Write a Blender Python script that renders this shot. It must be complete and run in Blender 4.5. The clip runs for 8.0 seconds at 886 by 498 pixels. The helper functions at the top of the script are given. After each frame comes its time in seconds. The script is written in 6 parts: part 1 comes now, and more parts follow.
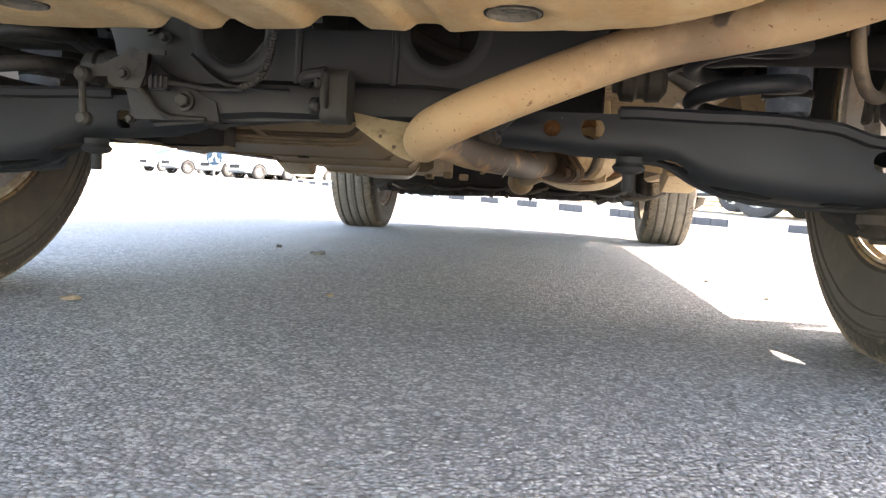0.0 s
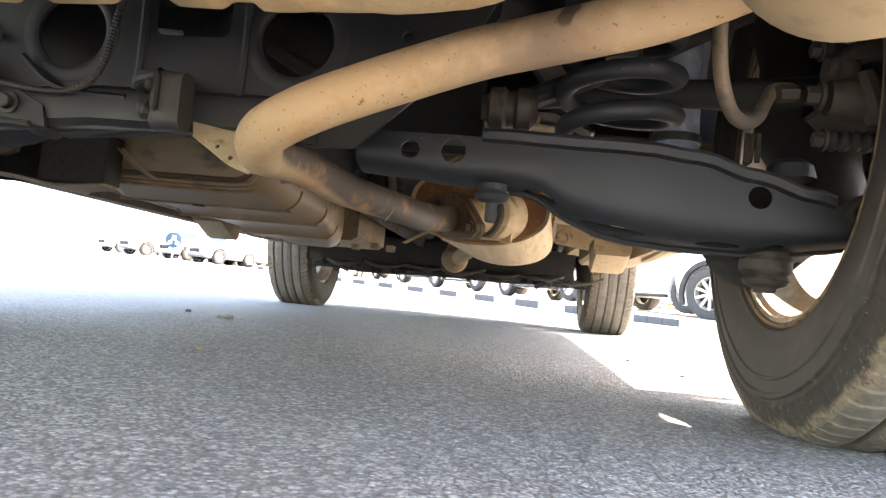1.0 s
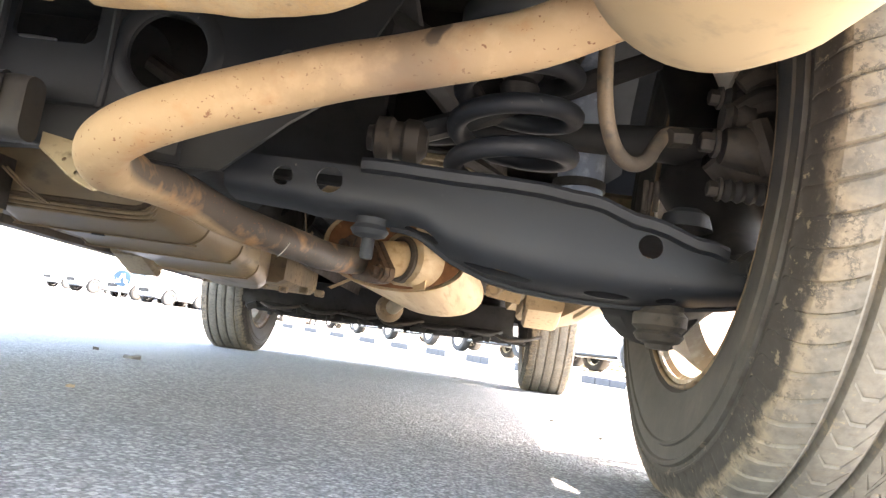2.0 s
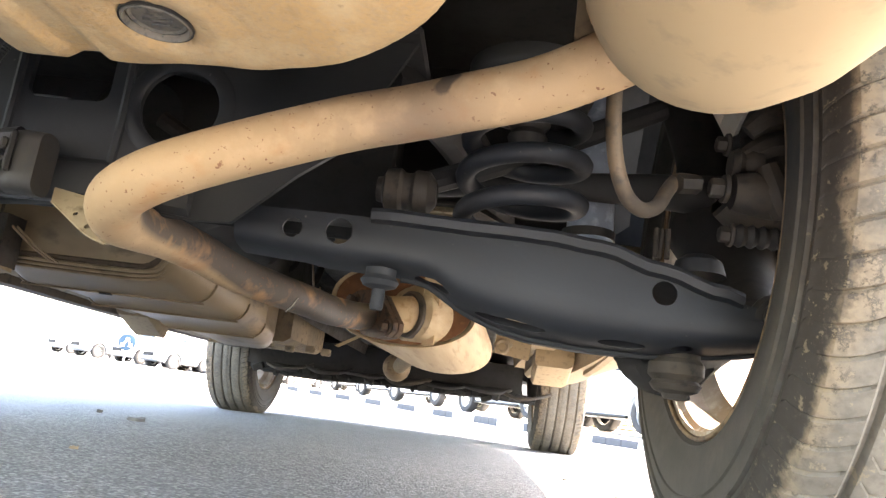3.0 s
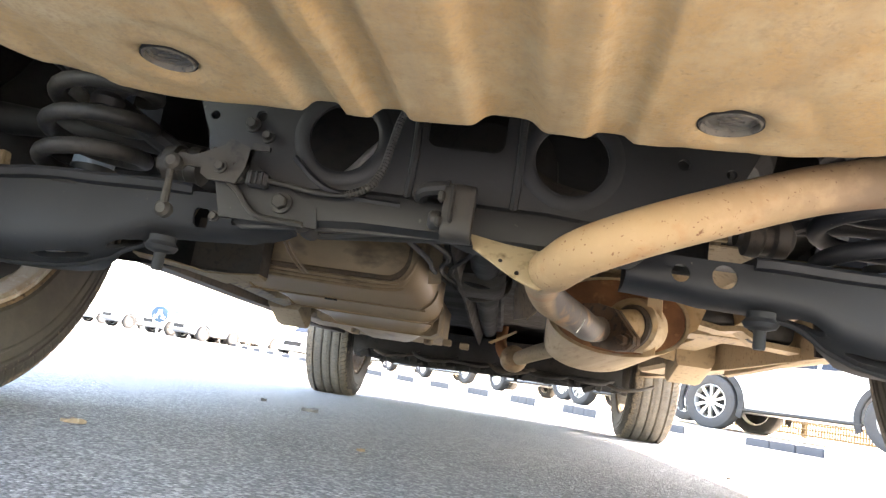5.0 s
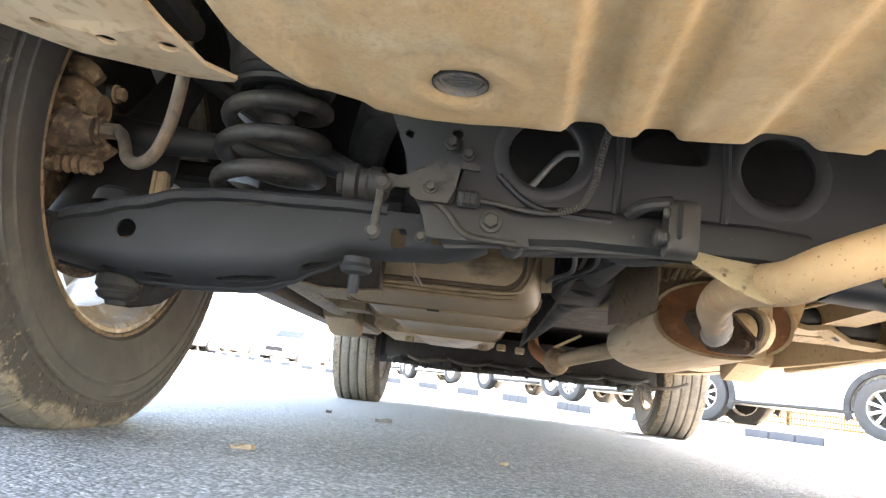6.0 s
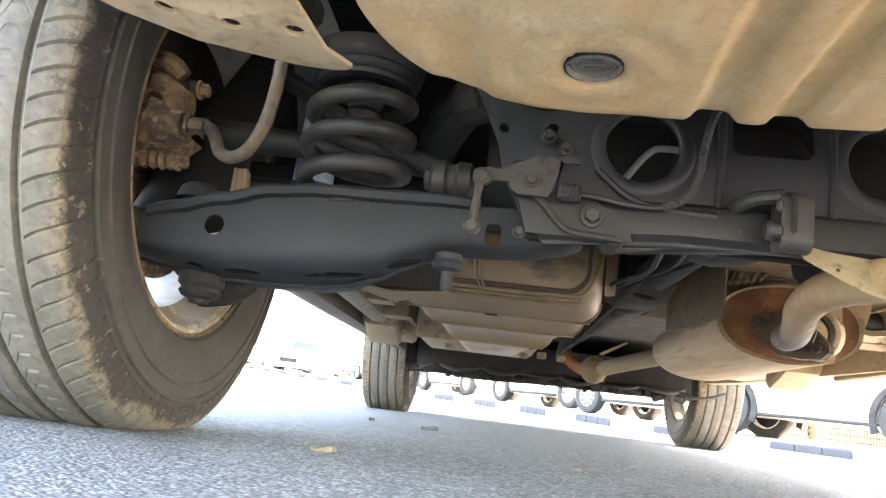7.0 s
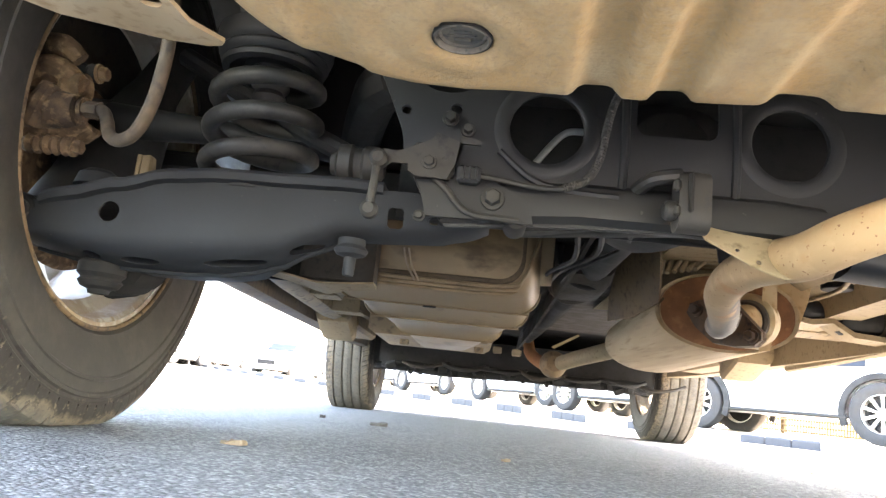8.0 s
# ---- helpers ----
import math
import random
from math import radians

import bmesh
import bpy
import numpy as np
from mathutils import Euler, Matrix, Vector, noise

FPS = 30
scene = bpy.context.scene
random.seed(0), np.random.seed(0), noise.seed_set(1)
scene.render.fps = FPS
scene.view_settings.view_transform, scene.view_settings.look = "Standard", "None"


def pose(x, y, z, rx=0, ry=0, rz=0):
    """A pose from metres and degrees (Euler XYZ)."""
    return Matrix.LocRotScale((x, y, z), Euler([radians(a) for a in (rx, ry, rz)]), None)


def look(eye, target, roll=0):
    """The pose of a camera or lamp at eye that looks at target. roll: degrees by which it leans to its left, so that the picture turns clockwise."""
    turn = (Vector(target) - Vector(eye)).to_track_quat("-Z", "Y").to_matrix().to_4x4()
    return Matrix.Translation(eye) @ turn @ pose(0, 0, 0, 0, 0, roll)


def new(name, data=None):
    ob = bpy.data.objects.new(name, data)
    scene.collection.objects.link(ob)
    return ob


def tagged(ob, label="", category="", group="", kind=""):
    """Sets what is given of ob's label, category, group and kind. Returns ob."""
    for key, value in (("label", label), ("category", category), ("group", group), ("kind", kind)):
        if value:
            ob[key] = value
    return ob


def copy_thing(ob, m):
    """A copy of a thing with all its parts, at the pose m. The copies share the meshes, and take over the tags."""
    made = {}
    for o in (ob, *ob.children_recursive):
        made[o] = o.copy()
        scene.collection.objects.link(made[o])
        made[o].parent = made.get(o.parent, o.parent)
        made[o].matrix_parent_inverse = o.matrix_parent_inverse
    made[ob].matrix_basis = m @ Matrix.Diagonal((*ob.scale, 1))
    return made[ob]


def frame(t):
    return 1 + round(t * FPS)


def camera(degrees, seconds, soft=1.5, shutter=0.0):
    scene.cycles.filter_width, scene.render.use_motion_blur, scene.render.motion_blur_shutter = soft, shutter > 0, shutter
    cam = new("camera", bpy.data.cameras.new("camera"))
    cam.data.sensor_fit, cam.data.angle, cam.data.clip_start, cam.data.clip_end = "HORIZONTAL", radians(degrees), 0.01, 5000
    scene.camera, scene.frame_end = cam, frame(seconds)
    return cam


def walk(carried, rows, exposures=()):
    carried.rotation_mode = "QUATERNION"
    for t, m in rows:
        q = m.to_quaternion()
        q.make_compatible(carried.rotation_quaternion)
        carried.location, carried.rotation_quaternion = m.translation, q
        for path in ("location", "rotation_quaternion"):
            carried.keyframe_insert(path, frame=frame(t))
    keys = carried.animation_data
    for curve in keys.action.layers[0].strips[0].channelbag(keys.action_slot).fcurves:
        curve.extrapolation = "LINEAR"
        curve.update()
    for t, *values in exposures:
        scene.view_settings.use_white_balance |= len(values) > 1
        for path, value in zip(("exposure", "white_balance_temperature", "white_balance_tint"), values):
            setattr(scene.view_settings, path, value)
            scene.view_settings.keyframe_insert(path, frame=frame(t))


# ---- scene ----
cam = camera(62.9, 8.0, 1.35)
PATH = [
    (0, (0.257, -1.267, 0.188), (-0.047, 0.704, 0.043), 3.0),
    (0.5, (0.308, -1.195, 0.148), (0.021, 0.784, 0.168), 5.0),
    (1, (0.374, -1.164, 0.124), (0.15, 0.82, 0.248), 5.4),
    (1.5, (0.413, -1.136, 0.13), (0.205, 0.847, 0.279), 5.2),
    (2, (0.453, -1.095, 0.125), (0.325, 0.881, 0.407), 8.0),
    (2.2, (0.465, -1.081, 0.125), (0.348, 0.891, 0.439), 8.1),
    (3.3, (0.422, -1.1, 0.113), (0.224, 0.837, 0.571), 6.7),
    (3.5, (0.386, -1.116, 0.111), (0.141, 0.818, 0.556), 6.8),
    (3.7, (0.351, -1.134, 0.106), (0.055, 0.795, 0.544), 7.6),
    (4, (0.283, -1.165, 0.111), (-0.057, 0.765, 0.512), 7.7),
    (4.2, (0.237, -1.175, 0.116), (-0.068, 0.764, 0.502), 7.2),
    (5.3, (-0.013, -1.202, 0.118), (-0.195, 0.755, 0.49), 8.6),
    (5.5, (-0.08, -1.205, 0.128), (-0.252, 0.752, 0.504), 7.8),
    (6, (-0.184, -1.21, 0.104), (-0.318, 0.75, 0.483), 6.8),
    (6.5, (-0.23, -1.203, 0.075), (-0.415, 0.746, 0.483), 8.7),
    (7, (-0.274, -1.193, 0.08), (-0.444, 0.758, 0.487), 7.0),
    (7.5, (-0.259, -1.173, 0.085), (-0.382, 0.782, 0.489), 6.3),
    (8, (-0.191, -1.168, 0.077), (-0.306, 0.786, 0.49), 6.1),
]
walk(cam, [(t, look(eye, target, roll)) for t, eye, target, roll in PATH], [(0.0, 3.90, 8200, 17), (0.5, 3.90, 8200, 17), (1.0, 4.15, 8100, 17), (2.0, 4.72, 7900, 17), (3.5, 4.5, 7700, 17), (4.0, 4.5, 7750, 17), (5.5, 4.6, 8050, 17), (6.0, 4.88, 7950, 16), (6.5, 4.97, 7850, 16), (8.0, 4.97, 7850, 16)])

# ---- world, sun, exposure ----
SUN_AZ, SUN_EL = radians(59.5), radians(45.4)
SUN_DIR = Vector((math.sin(SUN_AZ) * math.cos(SUN_EL), math.cos(SUN_AZ) * math.cos(SUN_EL), math.sin(SUN_EL)))
world = bpy.data.worlds.new("sky")
scene.world = world
world.use_nodes = True
_wn = world.node_tree.nodes
_sky = _wn.new("ShaderNodeTexSky")
_sky.sky_type, _sky.sun_disc = "NISHITA", False
_sky.sun_elevation, _sky.sun_rotation = SUN_EL, SUN_AZ
_sky.air_density, _sky.dust_density = 1.0, 1.2
_wn["Background"].inputs["Strength"].default_value = 0.15
world.node_tree.links.new(_sky.outputs[0], _wn["Background"].inputs["Color"])
sun = new("sun", bpy.data.lights.new("sun", "SUN"))
sun.data.energy, sun.data.angle, sun.data.color = 3.2, radians(0.5), (1.0, 0.95, 0.87)
sun.matrix_world = look(SUN_DIR * 30, (0, 0, 0))


# ---- materials ----
def material(name, base, rough=0.6, metal=0.0):
    m = bpy.data.materials.new(name)
    m.use_nodes = True
    b = m.node_tree.nodes["Principled BSDF"]
    b.inputs["Base Color"].default_value = (*base, 1)
    b.inputs["Roughness"].default_value, b.inputs["Metallic"].default_value = rough, metal
    return m, m.node_tree, b


def node(nt, kind, **inputs):
    n = nt.nodes.new(kind)
    for key, value in inputs.items():
        n.inputs[key].default_value = value
    return n


def coords(nt, scale=(1, 1, 1)):
    tc = nt.nodes.new("ShaderNodeTexCoord")
    mp = nt.nodes.new("ShaderNodeMapping")
    mp.inputs["Scale"].default_value = scale
    nt.links.new(tc.outputs["Object"], mp.inputs["Vector"])
    return mp.outputs[0]


def noise_fac(nt, vec, scale, detail=4.0, low=0.4, high=0.6, rough=0.55):
    n = node(nt, "ShaderNodeTexNoise", Scale=scale, Detail=detail, Roughness=rough)
    nt.links.new(vec, n.inputs["Vector"])
    r = nt.nodes.new("ShaderNodeMapRange")
    r.inputs["From Min"].default_value, r.inputs["From Max"].default_value = low, high
    nt.links.new(n.outputs["Fac"], r.inputs["Value"])
    return r.outputs[0], n.outputs["Fac"]


def mix(nt, fac, a, b):
    n = nt.nodes.new("ShaderNodeMix")
    n.data_type = "RGBA"
    for socket, value in (("A", a), ("B", b)):
        target = [s for s in n.inputs if s.name == socket and s.type == "RGBA"][0]
        if isinstance(value, tuple):
            target.default_value = (*value, 1)
        else:
            nt.links.new(value, target)
    f = [s for s in n.inputs if s.name == "Factor" and s.type == "VALUE"][0]
    if isinstance(fac, float):
        f.default_value = fac
    else:
        nt.links.new(fac, f)
    return [s for s in n.outputs if s.type == "RGBA"][0]


def bump(nt, b, height, strength=0.3, distance=0.002):
    n = nt.nodes.new("ShaderNodeBump")
    n.inputs["Strength"].default_value, n.inputs["Distance"].default_value = strength, distance
    nt.links.new(height, n.inputs["Height"])
    nt.links.new(n.outputs[0], b.inputs["Normal"])


def layered(name, base, second, third=None, rough=0.6, metal=0.0, scales=(9.0, 60.0), ranges=((0.4, 0.62), (0.52, 0.68)), relief=0.25, depth=0.002, stretch=(1, 1, 1)):
    """A base colour with broad stains and fine specks over it, and a fine relief."""
    m, nt, b = material(name, base, rough, metal)
    v = coords(nt, stretch)
    f1, _ = noise_fac(nt, v, scales[0], 5.0, *ranges[0])
    f2, raw = noise_fac(nt, v, scales[1], 4.0, *ranges[1])
    c = mix(nt, f1, base, second)
    c = mix(nt, f2, c, third or second)
    nt.links.new(c, b.inputs["Base Color"])
    gloss = nt.nodes.new("ShaderNodeMapRange")
    gloss.inputs["To Min"].default_value, gloss.inputs["To Max"].default_value = max(rough - 0.10, 0.05), min(rough + 0.14, 1.0)
    nt.links.new(f1, gloss.inputs["Value"])
    nt.links.new(gloss.outputs[0], b.inputs["Roughness"])
    if relief:
        bump(nt, b, raw, relief, depth)
    return m


M = {}
M["dust"] = layered("dusty underseal", (0.3876, 0.2584, 0.1292), (0.4522, 0.3424, 0.2067), (0.2842, 0.1809, 0.08398), 0.85, scales=(6.0, 70.0), ranges=((0.40, 0.66), (0.52, 0.72)), relief=0.25, depth=0.001, stretch=(1.0, 0.8, 1.0))
M["dust_shade"] = layered("dusty plastic and shade tone", (0.17, 0.125, 0.075), (0.28, 0.21, 0.13), (0.10, 0.075, 0.05), 0.75, scales=(6.0, 50.0))
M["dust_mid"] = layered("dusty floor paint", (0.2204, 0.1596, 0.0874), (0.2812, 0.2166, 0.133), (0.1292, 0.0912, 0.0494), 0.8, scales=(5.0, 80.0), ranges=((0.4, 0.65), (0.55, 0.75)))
M["rust"] = layered("rusty steel", (0.29, 0.115, 0.042), (0.40, 0.20, 0.085), (0.13, 0.055, 0.025), 0.8, 0.1, scales=(9.0, 130.0), ranges=((0.35, 0.7), (0.5, 0.75)))
M["steel"] = layered("grey steel", (0.52, 0.50, 0.47), (0.42, 0.36, 0.28), (0.30, 0.28, 0.25), 0.42, 0.7, scales=(15.0, 90.0), relief=0.1)
M["black"] = layered("black chassis paint", (0.0048, 0.0055, 0.0066), (0.0120, 0.0120, 0.0122), (0.048, 0.045, 0.040), 0.60, scales=(6.0, 130.0), ranges=((0.4, 0.62), (0.70, 0.76)), relief=0.2, depth=0.001)
M["arm_black"] = layered("satin black paint", (0.0094, 0.0110, 0.0140), (0.0150, 0.0164, 0.0188), (0.0585, 0.0546, 0.0494), 0.62, scales=(5.0, 150.0), ranges=((0.4, 0.62), (0.71, 0.76)), relief=0.15, depth=0.001)
M["arm_black"].node_tree.nodes["Principled BSDF"].inputs["Specular IOR Level"].default_value = 0.32
M["black_dull"] = layered("dull black", (0.0057, 0.00564, 0.00552), (0.0126, 0.0108, 0.009), (0.0036, 0.0036, 0.0036), 0.8, scales=(8.0, 60.0))
M["grey_part"] = layered("dusty grey metal", (0.01976, 0.01945, 0.01789), (0.03744, 0.03328, 0.02704), (0.01248, 0.01196, 0.01144), 0.6, 0.2, scales=(14.0, 90.0))
M["rubber"] = layered("grey rubber", (0.01267, 0.01248, 0.01219), (0.0312, 0.0273, 0.02243), (0.02438, 0.0234, 0.02243), 0.65, scales=(20.0, 90.0))
M["hose"] = layered("dusty hose", (0.105, 0.070, 0.038), (0.042, 0.031, 0.021), None, 0.75, scales=(18.0, 80.0))
M["tank"] = layered("dusty tank", (0.1853, 0.1256, 0.06658), (0.2746, 0.1976, 0.1133), (0.08923, 0.0604, 0.03089), 0.46, scales=(3.5, 13.0), ranges=((0.4, 0.65), (0.54, 0.72)), stretch=(1, 0.5, 2))
M["tank_back"] = layered("brown tank panel", (0.07437, 0.05057, 0.02975), (0.1011, 0.0714, 0.04165), (0.04165, 0.02975, 0.01785), 0.8, scales=(7.0, 160.0), ranges=((0.4, 0.65), (0.5, 0.72)), relief=0.5, depth=0.0015)
M["shield"] = layered("brown heat shield", (0.14, 0.0924, 0.0476), (0.182, 0.126, 0.07), (0.091, 0.0595, 0.0329), 0.7, scales=(9.0, 90.0))
M["trim"] = layered("black trim and shaded links", (0.006, 0.006, 0.0065), (0.009, 0.009, 0.009), None, 0.7, scales=(6.0, 40.0))
M["far_tyre"] = layered("far tyre rubber", (0.022, 0.022, 0.023), (0.035, 0.033, 0.031), None, 0.8, scales=(10.0, 60.0))
M["plug"] = layered("dusty plug rubber", (0.075, 0.07, 0.06), (0.14, 0.12, 0.09), (0.04, 0.038, 0.035), 0.55, scales=(60.0, 200.0))
# also colours the right brake parts as if shaded
M["brown_black"] = layered("brown-black casting and shade tone", (0.018, 0.0138, 0.0096), (0.033, 0.0246, 0.0168), (0.0096, 0.0078, 0.006), 0.75, scales=(20.0, 90.0), relief=0.4, depth=0.002)
M["bulb"] = layered("blotched dusty muffler", (0.2747, 0.1949, 0.1041), (0.31, 0.2304, 0.1329), (0.1905, 0.1462, 0.08857), 0.8, scales=(7.0, 42.0), ranges=((0.4, 0.66), (0.55, 0.78)), relief=0.2, depth=0.001)
M["drum"] = layered("scuffed dusty drum", (0.37, 0.262, 0.140), (0.46, 0.355, 0.225), (0.25, 0.165, 0.085), 0.75, scales=(4.0, 9.0), ranges=((0.4, 0.62), (0.54, 0.74)), relief=0.25, depth=0.002, stretch=(9.0, 0.5, 9.0))
M["rust_plate"] = layered("rusty end plate", (0.2262, 0.0936, 0.03354), (0.1326, 0.05616, 0.0234), (0.2652, 0.1287, 0.05304), 0.8, 0.05, scales=(14.0, 60.0), ranges=((0.38, 0.6), (0.56, 0.70)), relief=0.4, depth=0.0015)
M["alloy"] = layered("alloy", (0.62, 0.61, 0.59), (0.50, 0.45, 0.37), (0.66, 0.65, 0.63), 0.38, 0.6, scales=(8.0, 60.0), relief=0.05)
M["rim_in"] = layered("dusty rim barrel", (0.52, 0.49, 0.45), (0.34, 0.26, 0.18), (0.55, 0.53, 0.49), 0.45, 0.3, scales=(7.0, 50.0), relief=0.08)
M["rim_edge"] = layered("rusty rim edge", (0.13, 0.082, 0.042), (0.20, 0.135, 0.075), (0.05, 0.032, 0.018), 0.7, scales=(20.0, 90.0))
M["caliper"] = layered("dusty casting", (0.135, 0.082, 0.040), (0.05, 0.03, 0.017), (0.23, 0.15, 0.08), 0.85, scales=(26.0, 75.0), relief=0.8, depth=0.006)
M["flange"] = layered("scorched flange steel", (0.058, 0.036, 0.022), (0.11, 0.062, 0.032), (0.028, 0.02, 0.014), 0.7, 0.1, scales=(18.0, 90.0), relief=0.4, depth=0.0015)
M["brown_dark"] = layered("dark brown coat and shade tone", (0.065, 0.048, 0.032), (0.10, 0.075, 0.05), (0.035, 0.027, 0.02), 0.8, scales=(7.0, 60.0))
M["paint"] = layered("silver blue paint", (0.50, 0.54, 0.58), (0.46, 0.49, 0.52), None, 0.35, 0.0, scales=(3.0, 30.0), relief=0.0)
M["white"] = layered("white paint", (0.78, 0.78, 0.77), (0.72, 0.71, 0.69), None, 0.35, 0.0, scales=(2.0, 20.0), relief=0.0)
M["grey_paint"] = layered("pale grey car paint", (0.52, 0.53, 0.55), (0.46, 0.47, 0.48), None, 0.35, 0.3, scales=(2.0, 20.0), relief=0.0)
M["brown_paint"] = layered("dull brown car paint", (0.085, 0.062, 0.052), (0.07, 0.052, 0.045), None, 0.4, 0.0, scales=(2.0, 20.0), relief=0.0)
M["lamp"] = layered("lamp lens", (0.7, 0.7, 0.7), (0.6, 0.6, 0.62), None, 0.15, scales=(20.0, 60.0), relief=0.0)
M["tail"] = layered("red lens", (0.4, 0.02, 0.02), (0.3, 0.02, 0.02), None, 0.2, scales=(20.0, 60.0), relief=0.0)
M["glass"] = material("dark glass", (0.02, 0.025, 0.03), 0.06)[0]
M["bright_glass"] = layered("car glass", (0.012, 0.014, 0.016), (0.016, 0.017, 0.019), None, 0.1, scales=(2.0, 20.0), relief=0.0)
M["damper"] = layered("pale blue-grey damper paint", (0.22, 0.27, 0.34), (0.17, 0.20, 0.25), (0.28, 0.33, 0.40), 0.45, scales=(9.0, 70.0), relief=0.05)
M["blue"] = layered("blue sign face", (0.002, 0.030, 0.060), (0.002, 0.034, 0.065), None, 0.5, scales=(3.0, 30.0), relief=0.0)
M["sign_white"] = layered("white sign arrows", (0.85, 0.85, 0.85), (0.78, 0.78, 0.78), None, 0.5, scales=(3.0, 30.0), relief=0.0)
M["pole"] = layered("galvanised post", (0.42, 0.43, 0.44), (0.36, 0.36, 0.36), None, 0.5, 0.6, scales=(10.0, 60.0), relief=0.05)
M["fence"] = layered("tan lattice", (0.085, 0.052, 0.014), (0.10, 0.062, 0.018), None, 0.7, scales=(3.0, 30.0), relief=0.1)
M["leaf"] = layered("dry leaf", (0.20, 0.14, 0.085), (0.27, 0.20, 0.13), None, 0.8, scales=(60.0, 200.0), relief=0.2, depth=0.001)
M["chip"] = layered("pale stone", (0.15, 0.14, 0.125), (0.11, 0.10, 0.09), None, 0.85, scales=(60.0, 200.0), relief=0.2, depth=0.001)
M["dark_chip"] = layered("dark stone", (0.05, 0.045, 0.04), (0.08, 0.07, 0.06), None, 0.85, scales=(60.0, 200.0), relief=0.2, depth=0.001)
M["kerb_white"] = layered("white kerb paint", (0.72, 0.71, 0.68), (0.58, 0.56, 0.52), (0.45, 0.43, 0.40), 0.75, scales=(4.0, 40.0))
M["kerb_black"] = layered("faded black kerb paint", (0.030, 0.033, 0.040), (0.040, 0.043, 0.049), (0.06, 0.059, 0.057), 0.75, scales=(4.0, 40.0), ranges=((0.4, 0.62), (0.64, 0.74)))
M["paving"] = layered("sandy paving", (0.50, 0.45, 0.37), (0.42, 0.37, 0.30), (0.56, 0.52, 0.45), 0.9, scales=(0.6, 25.0))


def ramp_of(nt, value, low, high, top=1.0):
    g = nt.nodes.new("ShaderNodeMapRange")
    g.inputs["From Min"].default_value, g.inputs["From Max"].default_value, g.inputs["To Max"].default_value = low, high, top
    nt.links.new(value, g.inputs["Value"])
    return g.outputs[0]


def maths(nt, op, a, b, c=None):
    m = nt.nodes.new("ShaderNodeMath")
    m.operation = op
    for k, v in enumerate((a, b, c)):
        if v is None:
            continue
        if isinstance(v, float):
            m.inputs[k].default_value = v
        else:
            nt.links.new(v, m.inputs[k])
    return m.outputs[0]


def tyre_material():
    """Greyish wall, an oily dark band under the shoulder, a ragged fringe of dust above it, a worn dusty tread."""
    m, nt, b = material("dusty tyre", (0.05, 0.05, 0.05), 0.8)
    v = coords(nt)
    f1, raw1 = noise_fac(nt, v, 26.0, 7.0, 0.40, 0.66, 0.65)
    f2, raw2 = noise_fac(nt, v, 110.0, 4.0, 0.45, 0.7)
    f3, raw3 = noise_fac(nt, v, 5.0, 3.0, 0.38, 0.62)
    f4, raw4 = noise_fac(nt, v, 75.0, 6.0, 0.52, 0.60, 0.7)
    sep = nt.nodes.new("ShaderNodeSeparateXYZ")
    nt.links.new(v, sep.inputs[0])
    flat = nt.nodes.new("ShaderNodeCombineXYZ")
    nt.links.new(sep.outputs[1], flat.inputs[1])
    nt.links.new(sep.outputs[2], flat.inputs[2])
    size = nt.nodes.new("ShaderNodeVectorMath")
    size.operation = "LENGTH"
    nt.links.new(flat.outputs[0], size.inputs[0])
    # way out along the wall and on across the tread
    across = maths(nt, "ABSOLUTE", sep.outputs[0], 0.0)
    inward = maths(nt, "SUBTRACT", 0.114, across)
    u = maths(nt, "MULTIPLY_ADD", inward, 0.3, size.outputs["Value"])
    u_fine = maths(nt, "MULTIPLY_ADD", maths(nt, "SUBTRACT", raw1, 0.5), 0.050, u)
    u_slow = maths(nt, "MULTIPLY_ADD", maths(nt, "SUBTRACT", raw3, 0.5), 0.060, u_fine)
    wall = mix(nt, f1, (0.040, 0.0365, 0.031), (0.062, 0.054, 0.043))
    wall = mix(nt, maths(nt, "MULTIPLY", f3, 0.5), wall, (0.032, 0.029, 0.025))
    c = mix(nt, ramp_of(nt, u_fine, 0.318, 0.326, 0.92), wall, (0.020, 0.0155, 0.0115))
    tread = mix(nt, f1, (0.130, 0.115, 0.092), (0.088, 0.077, 0.061))
    fringe = mix(nt, f4, (0.165, 0.128, 0.086), (0.035, 0.028, 0.021))
    c = mix(nt, ramp_of(nt, u_slow, 0.354, 0.363), c, fringe)
    c = mix(nt, ramp_of(nt, u_slow, 0.364, 0.378), c, tread)
    specks = maths(nt, "MULTIPLY", ramp_of(nt, raw4, 0.60, 0.64), ramp_of(nt, u, 0.312, 0.334, 0.8))
    c = mix(nt, specks, c, (0.17, 0.135, 0.09))
    scuff, _ = noise_fac(nt, coords(nt, (1.0, 3.0, 3.0)), 40.0, 7.0, 0.56, 0.66, 0.75)
    c = mix(nt, maths(nt, "MULTIPLY", scuff, ramp_of(nt, u_slow, 0.322, 0.350, 0.55)), c, (0.105, 0.082, 0.056))
    c = mix(nt, maths(nt, "MULTIPLY", f2, 0.35), c, (0.030, 0.027, 0.023))
    nt.links.new(c, b.inputs["Base Color"])
    bump(nt, b, raw2, 0.3, 0.001)
    return m


M["tyre"] = tyre_material()


